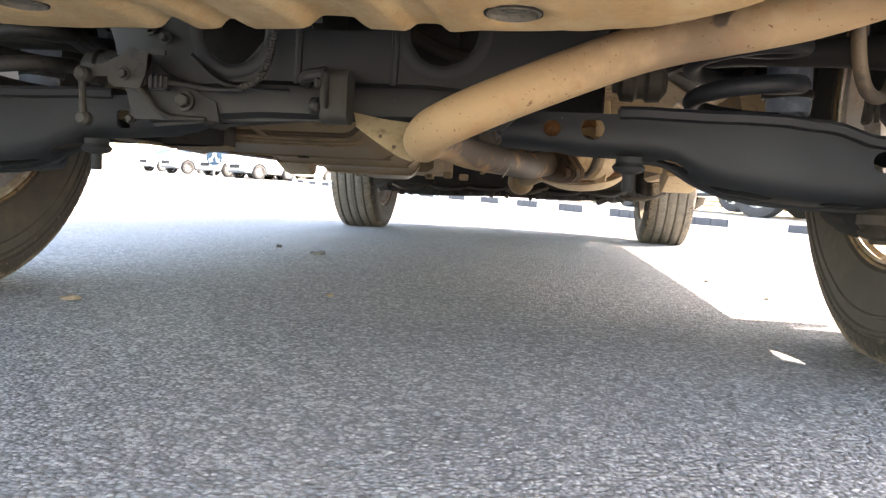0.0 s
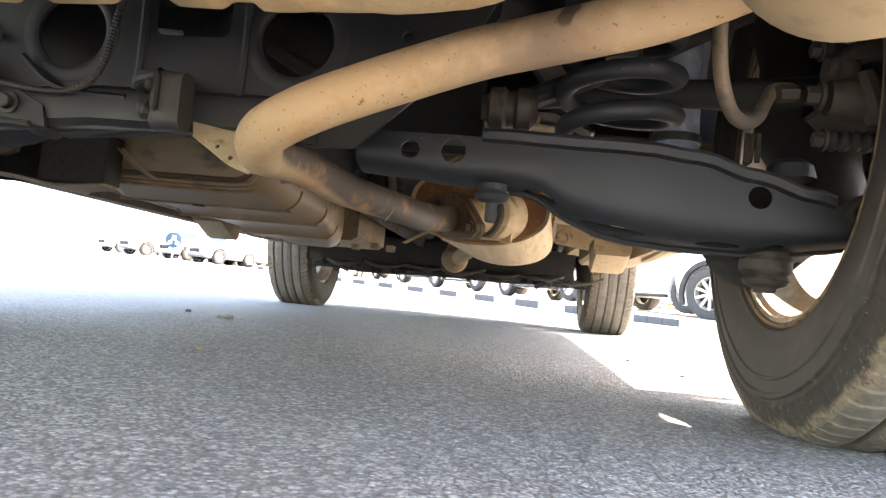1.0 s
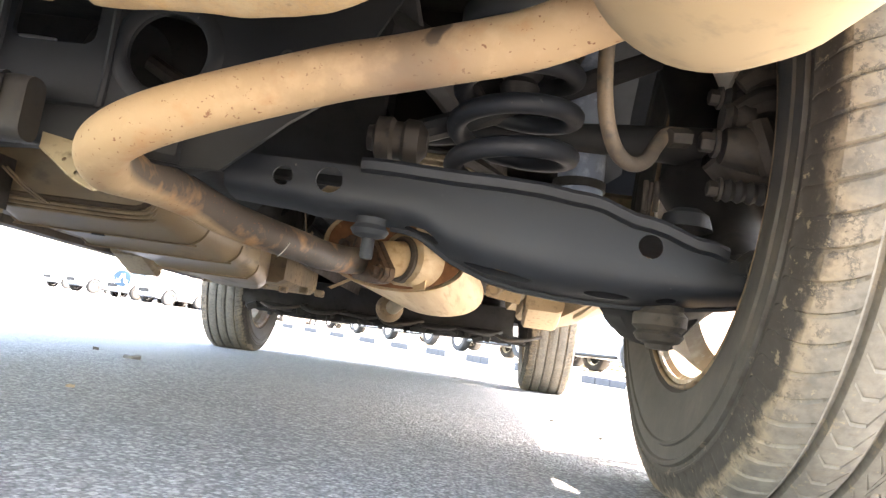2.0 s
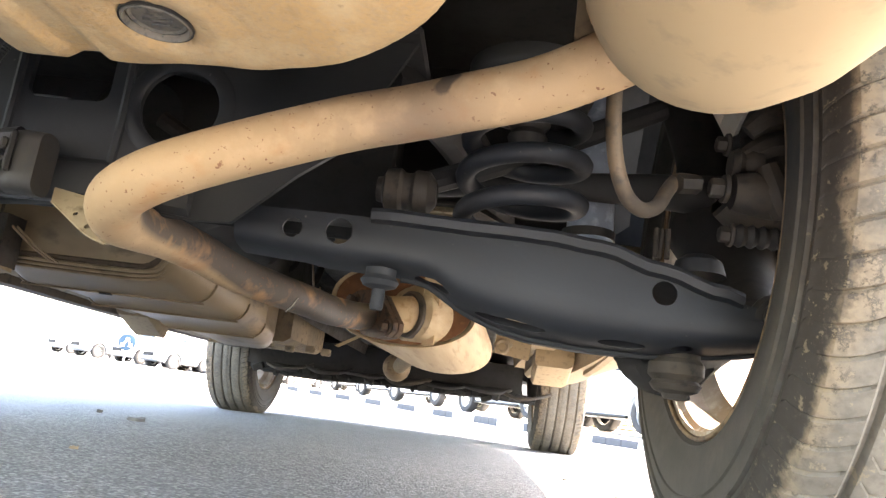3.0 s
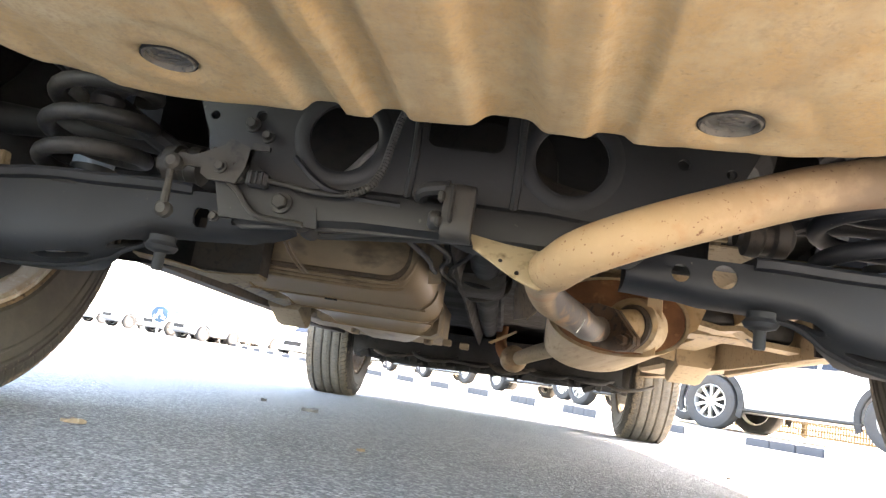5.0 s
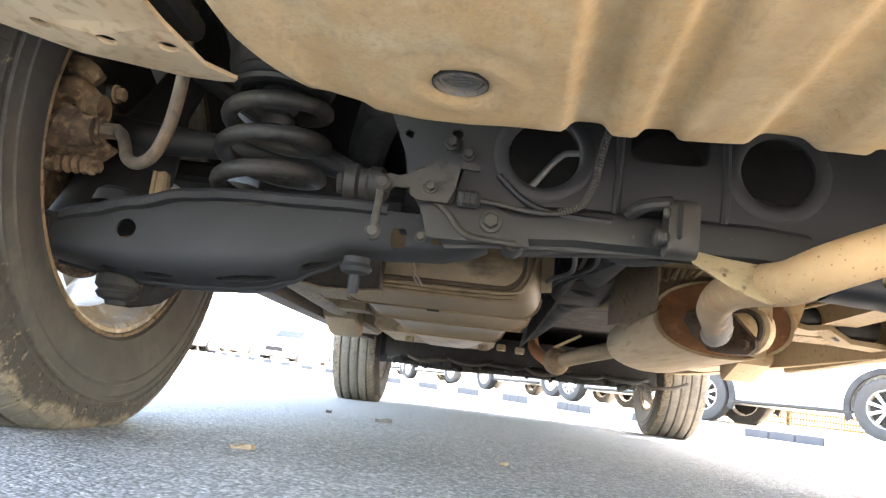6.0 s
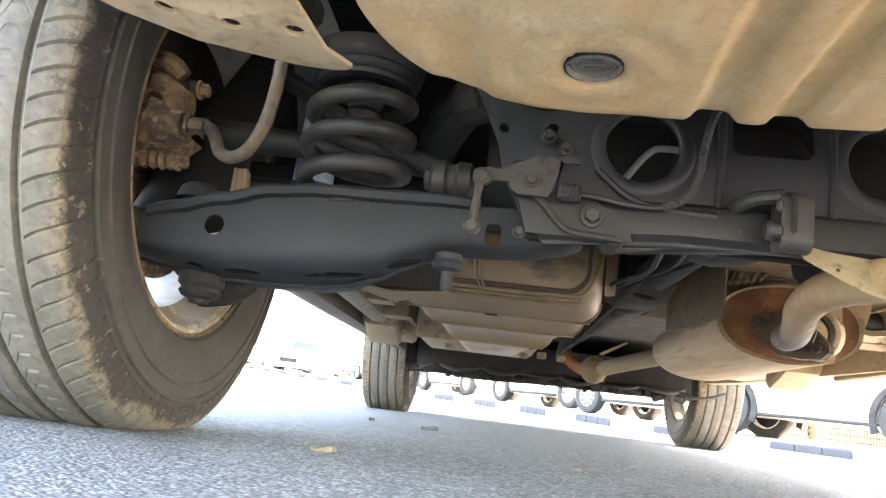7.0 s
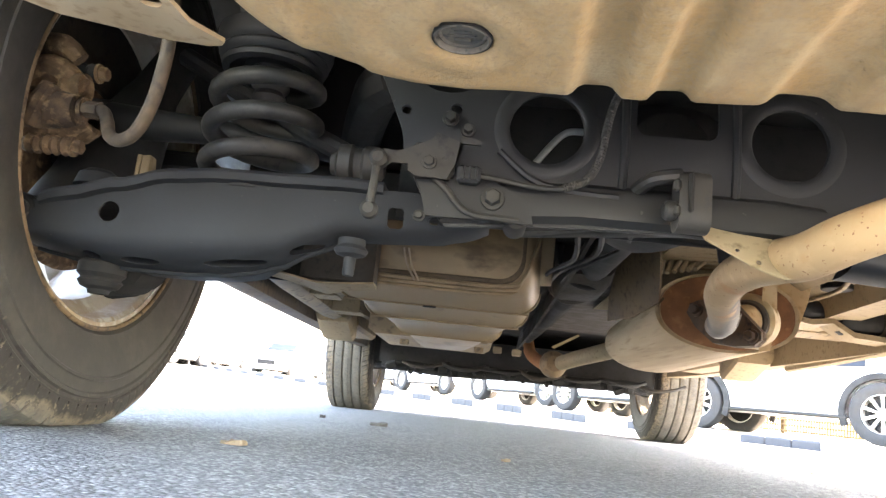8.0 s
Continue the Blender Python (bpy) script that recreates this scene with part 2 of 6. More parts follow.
def asphalt_material():
    m, nt, b = material("asphalt", (0.14, 0.14, 0.14), 0.8)
    v = coords(nt)
    vor = node(nt, "ShaderNodeTexVoronoi", Scale=230.0)
    nt.links.new(v, vor.inputs["Vector"])
    sep = nt.nodes.new("ShaderNodeSeparateColor")
    nt.links.new(vor.outputs["Color"], sep.inputs[0])
    ramp = nt.nodes.new("ShaderNodeValToRGB")
    ramp.color_ramp.elements[0].color, ramp.color_ramp.elements[1].color = (0.170, 0.170, 0.172, 1), (0.285, 0.279, 0.274, 1)
    ramp.color_ramp.elements.new(0.86).color = (0.345, 0.342, 0.334, 1)
    ramp.color_ramp.elements.new(0.95).color = (0.49, 0.482, 0.466, 1)
    nt.links.new(sep.outputs[0], ramp.inputs[0])
    edge = nt.nodes.new("ShaderNodeMapRange")
    edge.inputs["From Min"].default_value, edge.inputs["From Max"].default_value = 0.35, 0.75
    nt.links.new(vor.outputs["Distance"], edge.inputs["Value"])
    c = mix(nt, edge.outputs[0], ramp.outputs[0], (0.145, 0.145, 0.146))
    f1, _ = noise_fac(nt, v, 2.2, 6.0, 0.42, 0.62)
    c2 = mix(nt, f1, c, (0.28, 0.273, 0.259))
    dust = mix(nt, 0.25, c, c2)
    big = node(nt, "ShaderNodeTexVoronoi", Scale=165.0)
    nt.links.new(v, big.inputs["Vector"])
    sep2 = nt.nodes.new("ShaderNodeSeparateColor")
    nt.links.new(big.outputs["Color"], sep2.inputs[0])
    dust = mix(nt, ramp_of(nt, sep2.outputs[1], 0.68, 0.78, 0.26), dust, (0.070, 0.071, 0.074))
    dust = mix(nt, ramp_of(nt, sep2.outputs[2], 0.88, 0.94, 0.45), dust, (0.46, 0.45, 0.43))
    b.inputs["Specular IOR Level"].default_value = 0.12
    nt.links.new(dust, b.inputs["Base Color"])
    f3, raw3 = noise_fac(nt, v, 60.0, 4.0, 0.3, 0.7)
    inv = nt.nodes.new("ShaderNodeMath")
    inv.operation = "MULTIPLY_ADD"
    inv.inputs[1].default_value = -1.2
    nt.links.new(vor.outputs["Distance"], inv.inputs[0])
    nt.links.new(f3, inv.inputs[2])
    bump(nt, b, inv.outputs[0], 0.7, 0.004)
    return m


M["asphalt"] = asphalt_material()


def pipe_material():
    """Tan road dust over steel, rust specks, and a sooty, shade-deepened run ahead of the bend."""
    m, nt, b = material("dusty exhaust steel", (0.36, 0.216, 0.108), 0.7, 0.05)
    v = coords(nt)
    f1, raw1 = noise_fac(nt, v, 6.0, 5.0, 0.40, 0.68)
    f2, raw2 = noise_fac(nt, v, 210.0, 3.0, 0.65, 0.70)
    f3, _ = noise_fac(nt, v, 45.0, 4.0, 0.5, 0.7)
    sep = nt.nodes.new("ShaderNodeSeparateXYZ")
    nt.links.new(v, sep.inputs[0])
    # sooty tone and painted shade darken the hot run's upper and outer side; belly keeps dust
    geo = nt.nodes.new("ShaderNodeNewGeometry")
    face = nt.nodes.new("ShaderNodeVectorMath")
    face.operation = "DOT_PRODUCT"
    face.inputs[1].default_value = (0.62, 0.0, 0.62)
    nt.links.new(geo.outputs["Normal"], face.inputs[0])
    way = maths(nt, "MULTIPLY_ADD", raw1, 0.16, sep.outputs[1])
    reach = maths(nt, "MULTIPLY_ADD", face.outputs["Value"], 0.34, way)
    soot_shade = ramp_of(nt, reach, -0.30, -0.19, 0.92)
    soot_shade = maths(nt, "MULTIPLY", soot_shade, ramp_of(nt, way, 0.20, 0.08))
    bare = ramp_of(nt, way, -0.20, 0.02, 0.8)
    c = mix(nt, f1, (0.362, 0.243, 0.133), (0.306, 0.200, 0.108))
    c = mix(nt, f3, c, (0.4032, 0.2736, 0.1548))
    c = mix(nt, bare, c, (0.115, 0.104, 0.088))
    c = mix(nt, soot_shade, c, (0.046, 0.037, 0.031))
    shine = nt.nodes.new("ShaderNodeMapRange")
    shine.inputs["To Min"].default_value, shine.inputs["To Max"].default_value = 0.75, 0.58
    nt.links.new(bare, shine.inputs["Value"])
    nt.links.new(shine.outputs[0], b.inputs["Roughness"])
    c = mix(nt, f2, c, (0.1584, 0.072, 0.0324))
    f8, _ = noise_fac(nt, v, 20.0, 5.0, 0.56, 0.70)
    c = mix(nt, f8, c, (0.3312, 0.18, 0.0828))
    for at, size, soft, strength, colour in STAINS:
        d = nt.nodes.new("ShaderNodeVectorMath")
        d.operation = "DISTANCE"
        d.inputs[1].default_value = at
        nt.links.new(v, d.inputs[0])
        w = nt.nodes.new("ShaderNodeMath")
        w.operation = "MULTIPLY_ADD"
        w.inputs[1].default_value = soft
        nt.links.new(f3, w.inputs[0])
        nt.links.new(d.outputs["Value"], w.inputs[2])
        g = nt.nodes.new("ShaderNodeMapRange")
        g.inputs["From Min"].default_value, g.inputs["From Max"].default_value = size, size * (0.7 if size < 0.02 else 0.25)
        g.inputs["To Max"].default_value = strength
        nt.links.new(w.outputs[0], g.inputs["Value"])
        c = mix(nt, g.outputs[0], c, colour)
    nt.links.new(c, b.inputs["Base Color"])
    bump(nt, b, raw2, 0.15, 0.001)
    return m


# a scorch by the weld and grime along the lower side
STAINS = [((0.3945, -0.577, 0.368), 0.0105, 0.003, 0.92, (0.022, 0.018, 0.014)), ((0.3915, -0.578, 0.358), 0.0095, 0.003, 0.92, (0.022, 0.018, 0.014)), ((0.375, -0.56, 0.318), 0.075, 0.014, 0.75, (0.16, 0.112, 0.075)), ((0.31, -0.56, 0.300), 0.05, 0.012, 0.35, (0.24, 0.17, 0.10))]
M["pipe"] = pipe_material()


def pan_material():
    """Caked tan dust, worn pale along the pressings, with streaks of grime and painted shade and one dark damp patch.
    """
    m, nt, b = material("caked dust", (0.3618, 0.2455, 0.1163), 0.88)
    v = coords(nt)
    vs = coords(nt, (1.5, 0.75, 1))
    f1, raw1 = noise_fac(nt, vs, 6.0, 6.0, 0.42, 0.66)
    f2, raw2 = noise_fac(nt, v, 30.0, 6.0, 0.46, 0.74)
    f3, raw3 = noise_fac(nt, v, 240.0, 3.0, 0.45, 0.75)
    f4, _ = noise_fac(nt, v, 3.0, 3.0, 0.5, 0.7)
    c = mix(nt, f1, (0.4393, 0.281, 0.1227), (0.4587, 0.3198, 0.1615))
    c = mix(nt, f4, c, (0.430, 0.272, 0.120))
    wear = nt.nodes.new("ShaderNodeMath")
    wear.operation = "MULTIPLY"
    nt.links.new(f1, wear.inputs[0])
    nt.links.new(f2, wear.inputs[1])
    c = mix(nt, wear.outputs[0], c, (0.5168, 0.407, 0.2455))
    f5, _ = noise_fac(nt, vs, 55.0, 8.0, 0.54, 0.66, 0.7)
    c5 = mix(nt, f5, c, (0.3036, 0.2003, 0.1001))
    c = mix(nt, 0.5, c, c5)
    c = mix(nt, f3, c, (0.3747, 0.2584, 0.1421))
    f6, _ = noise_fac(nt, coords(nt, (1.0, 0.8, 1)), 22.0, 9.0, 0.46, 0.68, 0.72)
    c6 = mix(nt, f6, c, (0.4974, 0.3876, 0.2293))
    c = mix(nt, 0.6, c, c6)
    f7, _ = noise_fac(nt, v, 130.0, 5.0, 0.62, 0.72, 0.7)
    c7 = mix(nt, f7, c, (0.2713, 0.1809, 0.09367))
    c = mix(nt, 0.8, c, c7)
    sep = nt.nodes.new("ShaderNodeSeparateXYZ")
    nt.links.new(v, sep.inputs[0])
    # bands along the channels: grime, plus the shading of their sides put into colour
    for at, width, strength, colour in ((0.089, 0.014, 0.48, (0.2132, 0.155, 0.09044)), (-0.118, 0.016, 0.3, (0.2584, 0.1809, 0.1034)), (-0.02, 0.016, 0.3, (0.2713, 0.2003, 0.1292)), (0.23, 0.012, 0.35, (0.2907, 0.2132, 0.1292))):
        d = nt.nodes.new("ShaderNodeMath")
        d.operation = "SUBTRACT"
        d.inputs[1].default_value = at
        nt.links.new(sep.outputs[0], d.inputs[0])
        a = nt.nodes.new("ShaderNodeMath")
        a.operation = "ABSOLUTE"
        nt.links.new(d.outputs[0], a.inputs[0])
        w = nt.nodes.new("ShaderNodeMath")
        w.operation = "MULTIPLY_ADD"
        w.inputs[1].default_value = 0.03
        nt.links.new(raw2, w.inputs[0])
        nt.links.new(a.outputs[0], w.inputs[2])
        g = nt.nodes.new("ShaderNodeMapRange")
        g.inputs["From Min"].default_value, g.inputs["From Max"].default_value = width + 0.017, 0.012
        g.inputs["To Max"].default_value = strength
        nt.links.new(w.outputs[0], g.inputs["Value"])
        c = mix(nt, g.outputs[0], c, colour)
    dist = nt.nodes.new("ShaderNodeVectorMath")
    dist.operation = "DISTANCE"
    dist.inputs[1].default_value = (0.313, -0.832, 0.34)
    nt.links.new(v, dist.inputs[0])
    w = nt.nodes.new("ShaderNodeMath")
    w.operation = "MULTIPLY_ADD"
    w.inputs[1].default_value = 0.09
    nt.links.new(raw1, w.inputs[0])
    nt.links.new(dist.outputs["Value"], w.inputs[2])
    g = nt.nodes.new("ShaderNodeMapRange")
    g.inputs["From Min"].default_value, g.inputs["From Max"].default_value = 0.092, 0.086
    g.inputs["To Max"].default_value = 0.85
    nt.links.new(w.outputs[0], g.inputs["Value"])
    c = mix(nt, g.outputs[0], c, (0.1357, 0.08398, 0.03876))
    nt.links.new(c, b.inputs["Base Color"])
    add = nt.nodes.new("ShaderNodeMath")
    add.operation = "MULTIPLY_ADD"
    add.inputs[1].default_value = 2.0
    nt.links.new(raw2, add.inputs[0])
    nt.links.new(raw3, add.inputs[2])
    pit, rawp = noise_fac(nt, v, 420.0, 6.0, 0.35, 0.75, 0.75)
    sum2 = nt.nodes.new("ShaderNodeMath")
    sum2.operation = "MULTIPLY_ADD"
    sum2.inputs[1].default_value = 0.35
    nt.links.new(rawp, sum2.inputs[0])
    nt.links.new(add.outputs[0], sum2.inputs[2])
    bump(nt, b, sum2.outputs[0], 0.42, 0.0016)
    return m


M["pan"] = pan_material()


# ---- mesh helpers ----
def part(name, bm, mat, parent=None, label="", smooth=35.0):
    me = bpy.data.meshes.new(name)
    bmesh.ops.recalc_face_normals(bm, faces=bm.faces)
    bm.to_mesh(me)
    bm.free()
    me.materials.append(M[mat])
    if smooth:
        me.polygons.foreach_set("use_smooth", [True] * len(me.polygons))
        me.set_sharp_from_angle(angle=radians(smooth))
    ob = new(name, me)
    if parent:
        ob.parent = parent
        ob.matrix_parent_inverse = Matrix.LocRotScale(base_of(parent), None, None).inverted()
    if label:
        tagged(ob, label)
    return ob


BASES = {}


def base_of(ob):
    return BASES.get(ob.name, Vector((0, 0, 0)))


def thing(name, at, label, category, group="", kind=""):
    ob = new(name)
    ob.location = at
    ob.empty_display_size = 0.05
    BASES[ob.name] = Vector(at)
    return tagged(ob, label, category, group, kind)


def shape():
    return bmesh.new()


def add_box(bm, centre, size, bevel=0.0, turn=(0, 0, 0), segments=1):
    m = pose(*centre, *turn) @ Matrix.Diagonal((*size, 1))
    made = bmesh.ops.create_cube(bm, size=1.0, matrix=m)["verts"]
    if bevel:
        edges = list({e for v in made for e in v.link_edges})
        bmesh.ops.bevel(bm, geom=edges, offset=bevel, segments=segments, affect="EDGES", profile=0.5)
    return bm


def box(centre, size, bevel=0.0, turn=(0, 0, 0), segments=1):
    return add_box(shape(), centre, size, bevel, turn, segments)


def curve_points(points, steps):
    pts = [Vector(p) for p in points]
    if steps < 2 or len(pts) < 3:
        return pts
    out = []
    for i in range(len(pts) - 1):
        p0, p1, p2, p3 = pts[max(i - 1, 0)], pts[i], pts[i + 1], pts[min(i + 2, len(pts) - 1)]
        for k in range(steps):
            t = k / steps
            out.append(0.5 * ((2 * p1) + (p2 - p0) * t + (2 * p0 - 5 * p1 + 4 * p2 - p3) * t * t + (3 * p1 - p0 - 3 * p2 + p3) * t ** 3))
    return out + [pts[-1]]


def add_tube(bm, points, radius, n=12, steps=6, caps=True, squash=1.0):
    """A round bar along a smooth curve; radius: a number or one for each given point."""
    pts = curve_points(points, steps)
    count = len(points)
    radii = [radius] * count if isinstance(radius, (int, float)) else list(radius)
    loops, up = [], None
    for i, p in enumerate(pts):
        d = (pts[min(i + 1, len(pts) - 1)] - pts[max(i - 1, 0)]).normalized()
        if up is None:
            up = d.orthogonal().normalized()
        up = (up - d * up.dot(d)).normalized()
        side = d.cross(up)
        f = i / (len(pts) - 1) * (count - 1)
        k = min(int(f), count - 2)
        r = radii[k] + (radii[k + 1] - radii[k]) * (f - k)
        loops.append([bm.verts.new(p + r * (math.cos(a) * up + squash * math.sin(a) * side)) for a in (2 * math.pi * j / n for j in range(n))])
    for a, b in zip(loops, loops[1:]):
        for j in range(n):
            bm.faces.new((a[j], a[(j + 1) % n], b[(j + 1) % n], b[j]))
    if caps:
        bm.faces.new(loops[0][::-1])
        bm.faces.new(loops[-1])
    return bm


def tube(points, radius, n=12, steps=6, caps=True, squash=1.0):
    return add_tube(shape(), points, radius, n, steps, caps, squash)


def add_loft(bm, sections, caps=True, closed=True):
    loops = [[bm.verts.new(p) for p in s] for s in sections]
    n = len(loops[0])
    for a, b in zip(loops, loops[1:]):
        for j in range(n if closed else n - 1):
            bm.faces.new((a[j], a[(j + 1) % n], b[(j + 1) % n], b[j]))
    if caps and closed:
        bm.faces.new(loops[0][::-1])
        bm.faces.new(loops[-1])
    return bm


def loft(sections, caps=True, closed=True):
    return add_loft(shape(), sections, caps, closed)


def add_lathe(bm, profile, at, axis="x", n=32, closed=False):
    """profile: (radius, place along the axis) in order; turned round an axis through at."""
    loops = []
    for j in range(n):
        a = 2 * math.pi * j / n
        c, s = math.cos(a), math.sin(a)
        row = []
        for r, h in profile:
            p = {"x": (h, r * c, r * s), "y": (r * s, h, r * c), "z": (r * c, r * s, h)}[axis]
            row.append(bm.verts.new(Vector(at) + Vector(p)))
        loops.append(row)
    m = len(profile)
    for j in range(n):
        a, b = loops[j], loops[(j + 1) % n]
        for k in range(m if closed else m - 1):
            bm.faces.new((a[k], a[(k + 1) % m], b[(k + 1) % m], b[k]))
    bmesh.ops.remove_doubles(bm, verts=bm.verts[:], dist=1e-5)
    return bm


def lathe(profile, at, axis="x", n=32, closed=False):
    return add_lathe(shape(), profile, at, axis, n, closed)


def disc(at, axis, r, h, n=20, edge=0.15):
    """A closed round with softened rims."""
    e = min(r, h) * edge
    return lathe([(0, -h / 2), (r - e, -h / 2), (r, -h / 2 + e), (r, h / 2 - e), (r - e, h / 2), (0, h / 2)], at, axis, n)


def bolt(at, axis, r, h, sign=-1):
    """A hexagon head on a round washer; sign: the way it faces along the axis."""
    bm = lathe([(0, 0), (r * 1.45, 0), (r * 1.4, sign * h * 0.25), (r * 0.9, sign * h * 0.25)], at, axis, 18)
    return add_lathe(bm, [(r * 1.0, sign * h * 0.2), (r, sign * h * 0.9), (r * 0.85, sign * h), (0, sign * h)], at, axis, 6)


def ring(cx, cz, r, n=24, rx=None):
    return [((cx + (rx or r) * math.cos(2 * math.pi * k / n)), cz + r * math.sin(2 * math.pi * k / n)) for k in range(n)]


def rounded(x0, z0, x1, z1, r, n=5):
    out = []
    for cx, cz, a0 in ((x1 - r, z1 - r, 0), (x0 + r, z1 - r, 90), (x0 + r, z0 + r, 180), (x1 - r, z0 + r, 270)):
        for k in range(n + 1):
            a = radians(a0 + 90 * k / n)
            out.append((cx + r * math.cos(a), cz + r * math.sin(a)))
    return out


def add_plate(bm, outline, holes, thick, m):
    """A flat sheet with openings, drawn in (u, v) and set by the matrix m; its thickness goes along m's third axis."""
    made = []
    edges = []
    for loop in (outline, *holes):
        vs = [bm.verts.new((u, v, 0)) for u, v in loop]
        made += vs
        edges += [bm.edges.new((vs[k], vs[(k + 1) % len(vs)])) for k in range(len(vs))]
    faces = [g for g in bmesh.ops.triangle_fill(bm, use_beauty=True, use_dissolve=False, edges=edges)["geom"] if isinstance(g, bmesh.types.BMFace)]
    ext = bmesh.ops.extrude_face_region(bm, geom=faces)["geom"]
    top = [g for g in ext if isinstance(g, bmesh.types.BMVert)]
    bmesh.ops.translate(bm, verts=top, vec=(0, 0, thick))
    bmesh.ops.transform(bm, matrix=m, verts=made + top)
    return bm


def plate(outline, holes, thick, m):
    return add_plate(shape(), outline, holes, thick, m)


# (u, v) as x and z, thickness towards the car's front
XZ = lambda y: Matrix(((1, 0, 0, 0), (0, 0, 1, y), (0, 1, 0, 0), (0, 0, 0, 1)))
XY = lambda z: Matrix.Translation((0, 0, z))


def cut(ob, cutters):
    """Takes the cutters' volumes out of ob's mesh, for good."""
    temps = []
    for bm in cutters:
        me = bpy.data.meshes.new("cutter")
        bmesh.ops.recalc_face_normals(bm, faces=bm.faces)
        bm.to_mesh(me)
        bm.free()
        c = new("cutter", me)
        temps.append(c)
        mod = ob.modifiers.new("cut", "BOOLEAN")
        mod.operation, mod.object, mod.solver = "DIFFERENCE", c, "EXACT"
    bpy.context.view_layer.update()
    me = bpy.data.meshes.new_from_object(ob.evaluated_get(bpy.context.evaluated_depsgraph_get()))
    ob.modifiers.clear()
    ob.data = me
    for c in temps:
        bpy.data.objects.remove(c)
    me.polygons.foreach_set("use_smooth", [True] * len(me.polygons))
    me.set_sharp_from_angle(angle=radians(35))
    return ob


def lerp_table(table, x):
    for (x0, *a), (x1, *b) in zip(table, table[1:]):
        if x <= x1:
            t = min(max((x - x0) / (x1 - x0), 0), 1)
            t = t * t * (3 - 2 * t)
            return [p + (q - p) * t for p, q in zip(a, b)]
    return list(table[-1][1:])


# ---- ground ----
def ground_z(x, y):
    """Level under the car; the far ground climbs gently, shaped to fit the camera's view."""
    return 0.014 * min(max(0.0, y - 9.0), 60.0) * (1 + min(max(0.0, -x), 17.0) / 20)


def build_ground():
    bm = shape()
    xs = [-400, -120, -60, -40, -30, -24, -20, -17, -14, -11, -8, -6, -4, -1.5, 1.5, 4, 6, 9, 12, 20, 40, 120, 400]
    ys = [-400, -120, -40, -12, -4, -1.5, 1.5, 4, 6, 9, 12, 15, 18, 22, 26, 31, 37, 44, 52, 60, 69, 120, 400]
    grid = [[bm.verts.new((x, y, ground_z(x, y))) for x in xs] for y in ys]
    for j in range(len(ys) - 1):
        for i in range(len(xs) - 1):
            bm.faces.new((grid[j][i], grid[j][i + 1], grid[j + 1][i + 1], grid[j + 1][i]))
    tagged(part("ground", bm, "asphalt", None, "", 60), "weathered grey asphalt of a car park", "ground", kind="structure")


build_ground()

# the kerb runs along this line; along: towards the far end
KERB_AT, KERB_DIR = Vector((2.04, 8.09, 0)), Vector((-0.39, 0.921, 0)).normalized()
KERB_TURN = math.degrees(math.atan2(KERB_DIR.y, KERB_DIR.x))
KERB_TOP = 0.13


def kerb_turn(s):
    """The kerb's heading in degrees: straight, then bending gently away."""
    return KERB_TURN + 1.35 * min(max(s - 3.5, 0.0), 8.5)


def kerb_top(s):
    return 0.085 + 0.045 * min(max((s + 1) / 4, 0.0), 1.0)


def along(s, out=0.0, z=0.0):
    p, at = KERB_AT.copy(), 0.0
    if s > 3.5:
        at = 3.5
        p = KERB_AT + KERB_DIR * at
        while at < min(s, 12.0) - 1e-6:
            step = min(0.25, min(s, 12.0) - at)
            a = radians(kerb_turn(at + step / 2))
            p = p + Vector((math.cos(a), math.sin(a), 0)) * step
            at += step
    a = radians(kerb_turn(s))
    p = p + Vector((math.cos(a), math.sin(a), 0)) * (s - at) + Vector((math.sin(a), -math.cos(a), 0)) * out
    return p + Vector((0, 0, z + ground_z(p.x, p.y)))


def build_kerb():
    kerb = thing("kerb", along(0), "low concrete kerb painted in black and white blocks", "kerb", kind="structure")
    bm = box((0, 0, 0.05), (0.327, 0.18, 0.16), 0.010)
    first = part("kerb_block", bm, "kerb_white", None)
    meshes = [first.data, first.data.copy()]
    meshes[1].materials[0] = M["kerb_black"]
    bpy.data.objects.remove(first)
    for i in range(-27, 138):
        ob = new("kerb_block", meshes[(i // 3 + 1) % 2])
        ob.parent = kerb
        at = along((i - 1) / 3, 0.09, kerb_top((i - 1) / 3) - KERB_TOP)
        ob.matrix_basis = Matrix.Translation(-Vector(kerb.location)) @ pose(*at, 0, 0, kerb_turn((i - 1) / 3))
    bm = shape()
    outs = (0.18, 3, 8, 14, 22, 40, 60)
    runs = [-60, -20, -8] + [-4 + 4 * k for k in range(16)] + [75, 110, 140]
    rows = [[bm.verts.new(along(a, o, kerb_top(a) - 0.01)) for o in outs] for a in runs]
    for a, b in zip(rows, rows[1:]):
        for k in range(len(outs) - 1):
            bm.faces.new((a[k], a[k + 1], b[k + 1], b[k]))
    low = [bm.verts.new(along(a, outs[0], -0.02)) for a in runs]
    for k in range(len(runs) - 1):
        bm.faces.new((low[k], low[k + 1], rows[k + 1][0], rows[k][0]))
    tagged(part("pavement", bm, "paving", None, "", 40), "pale sandy paving behind the kerb", "pavement", kind="structure")


build_kerb()


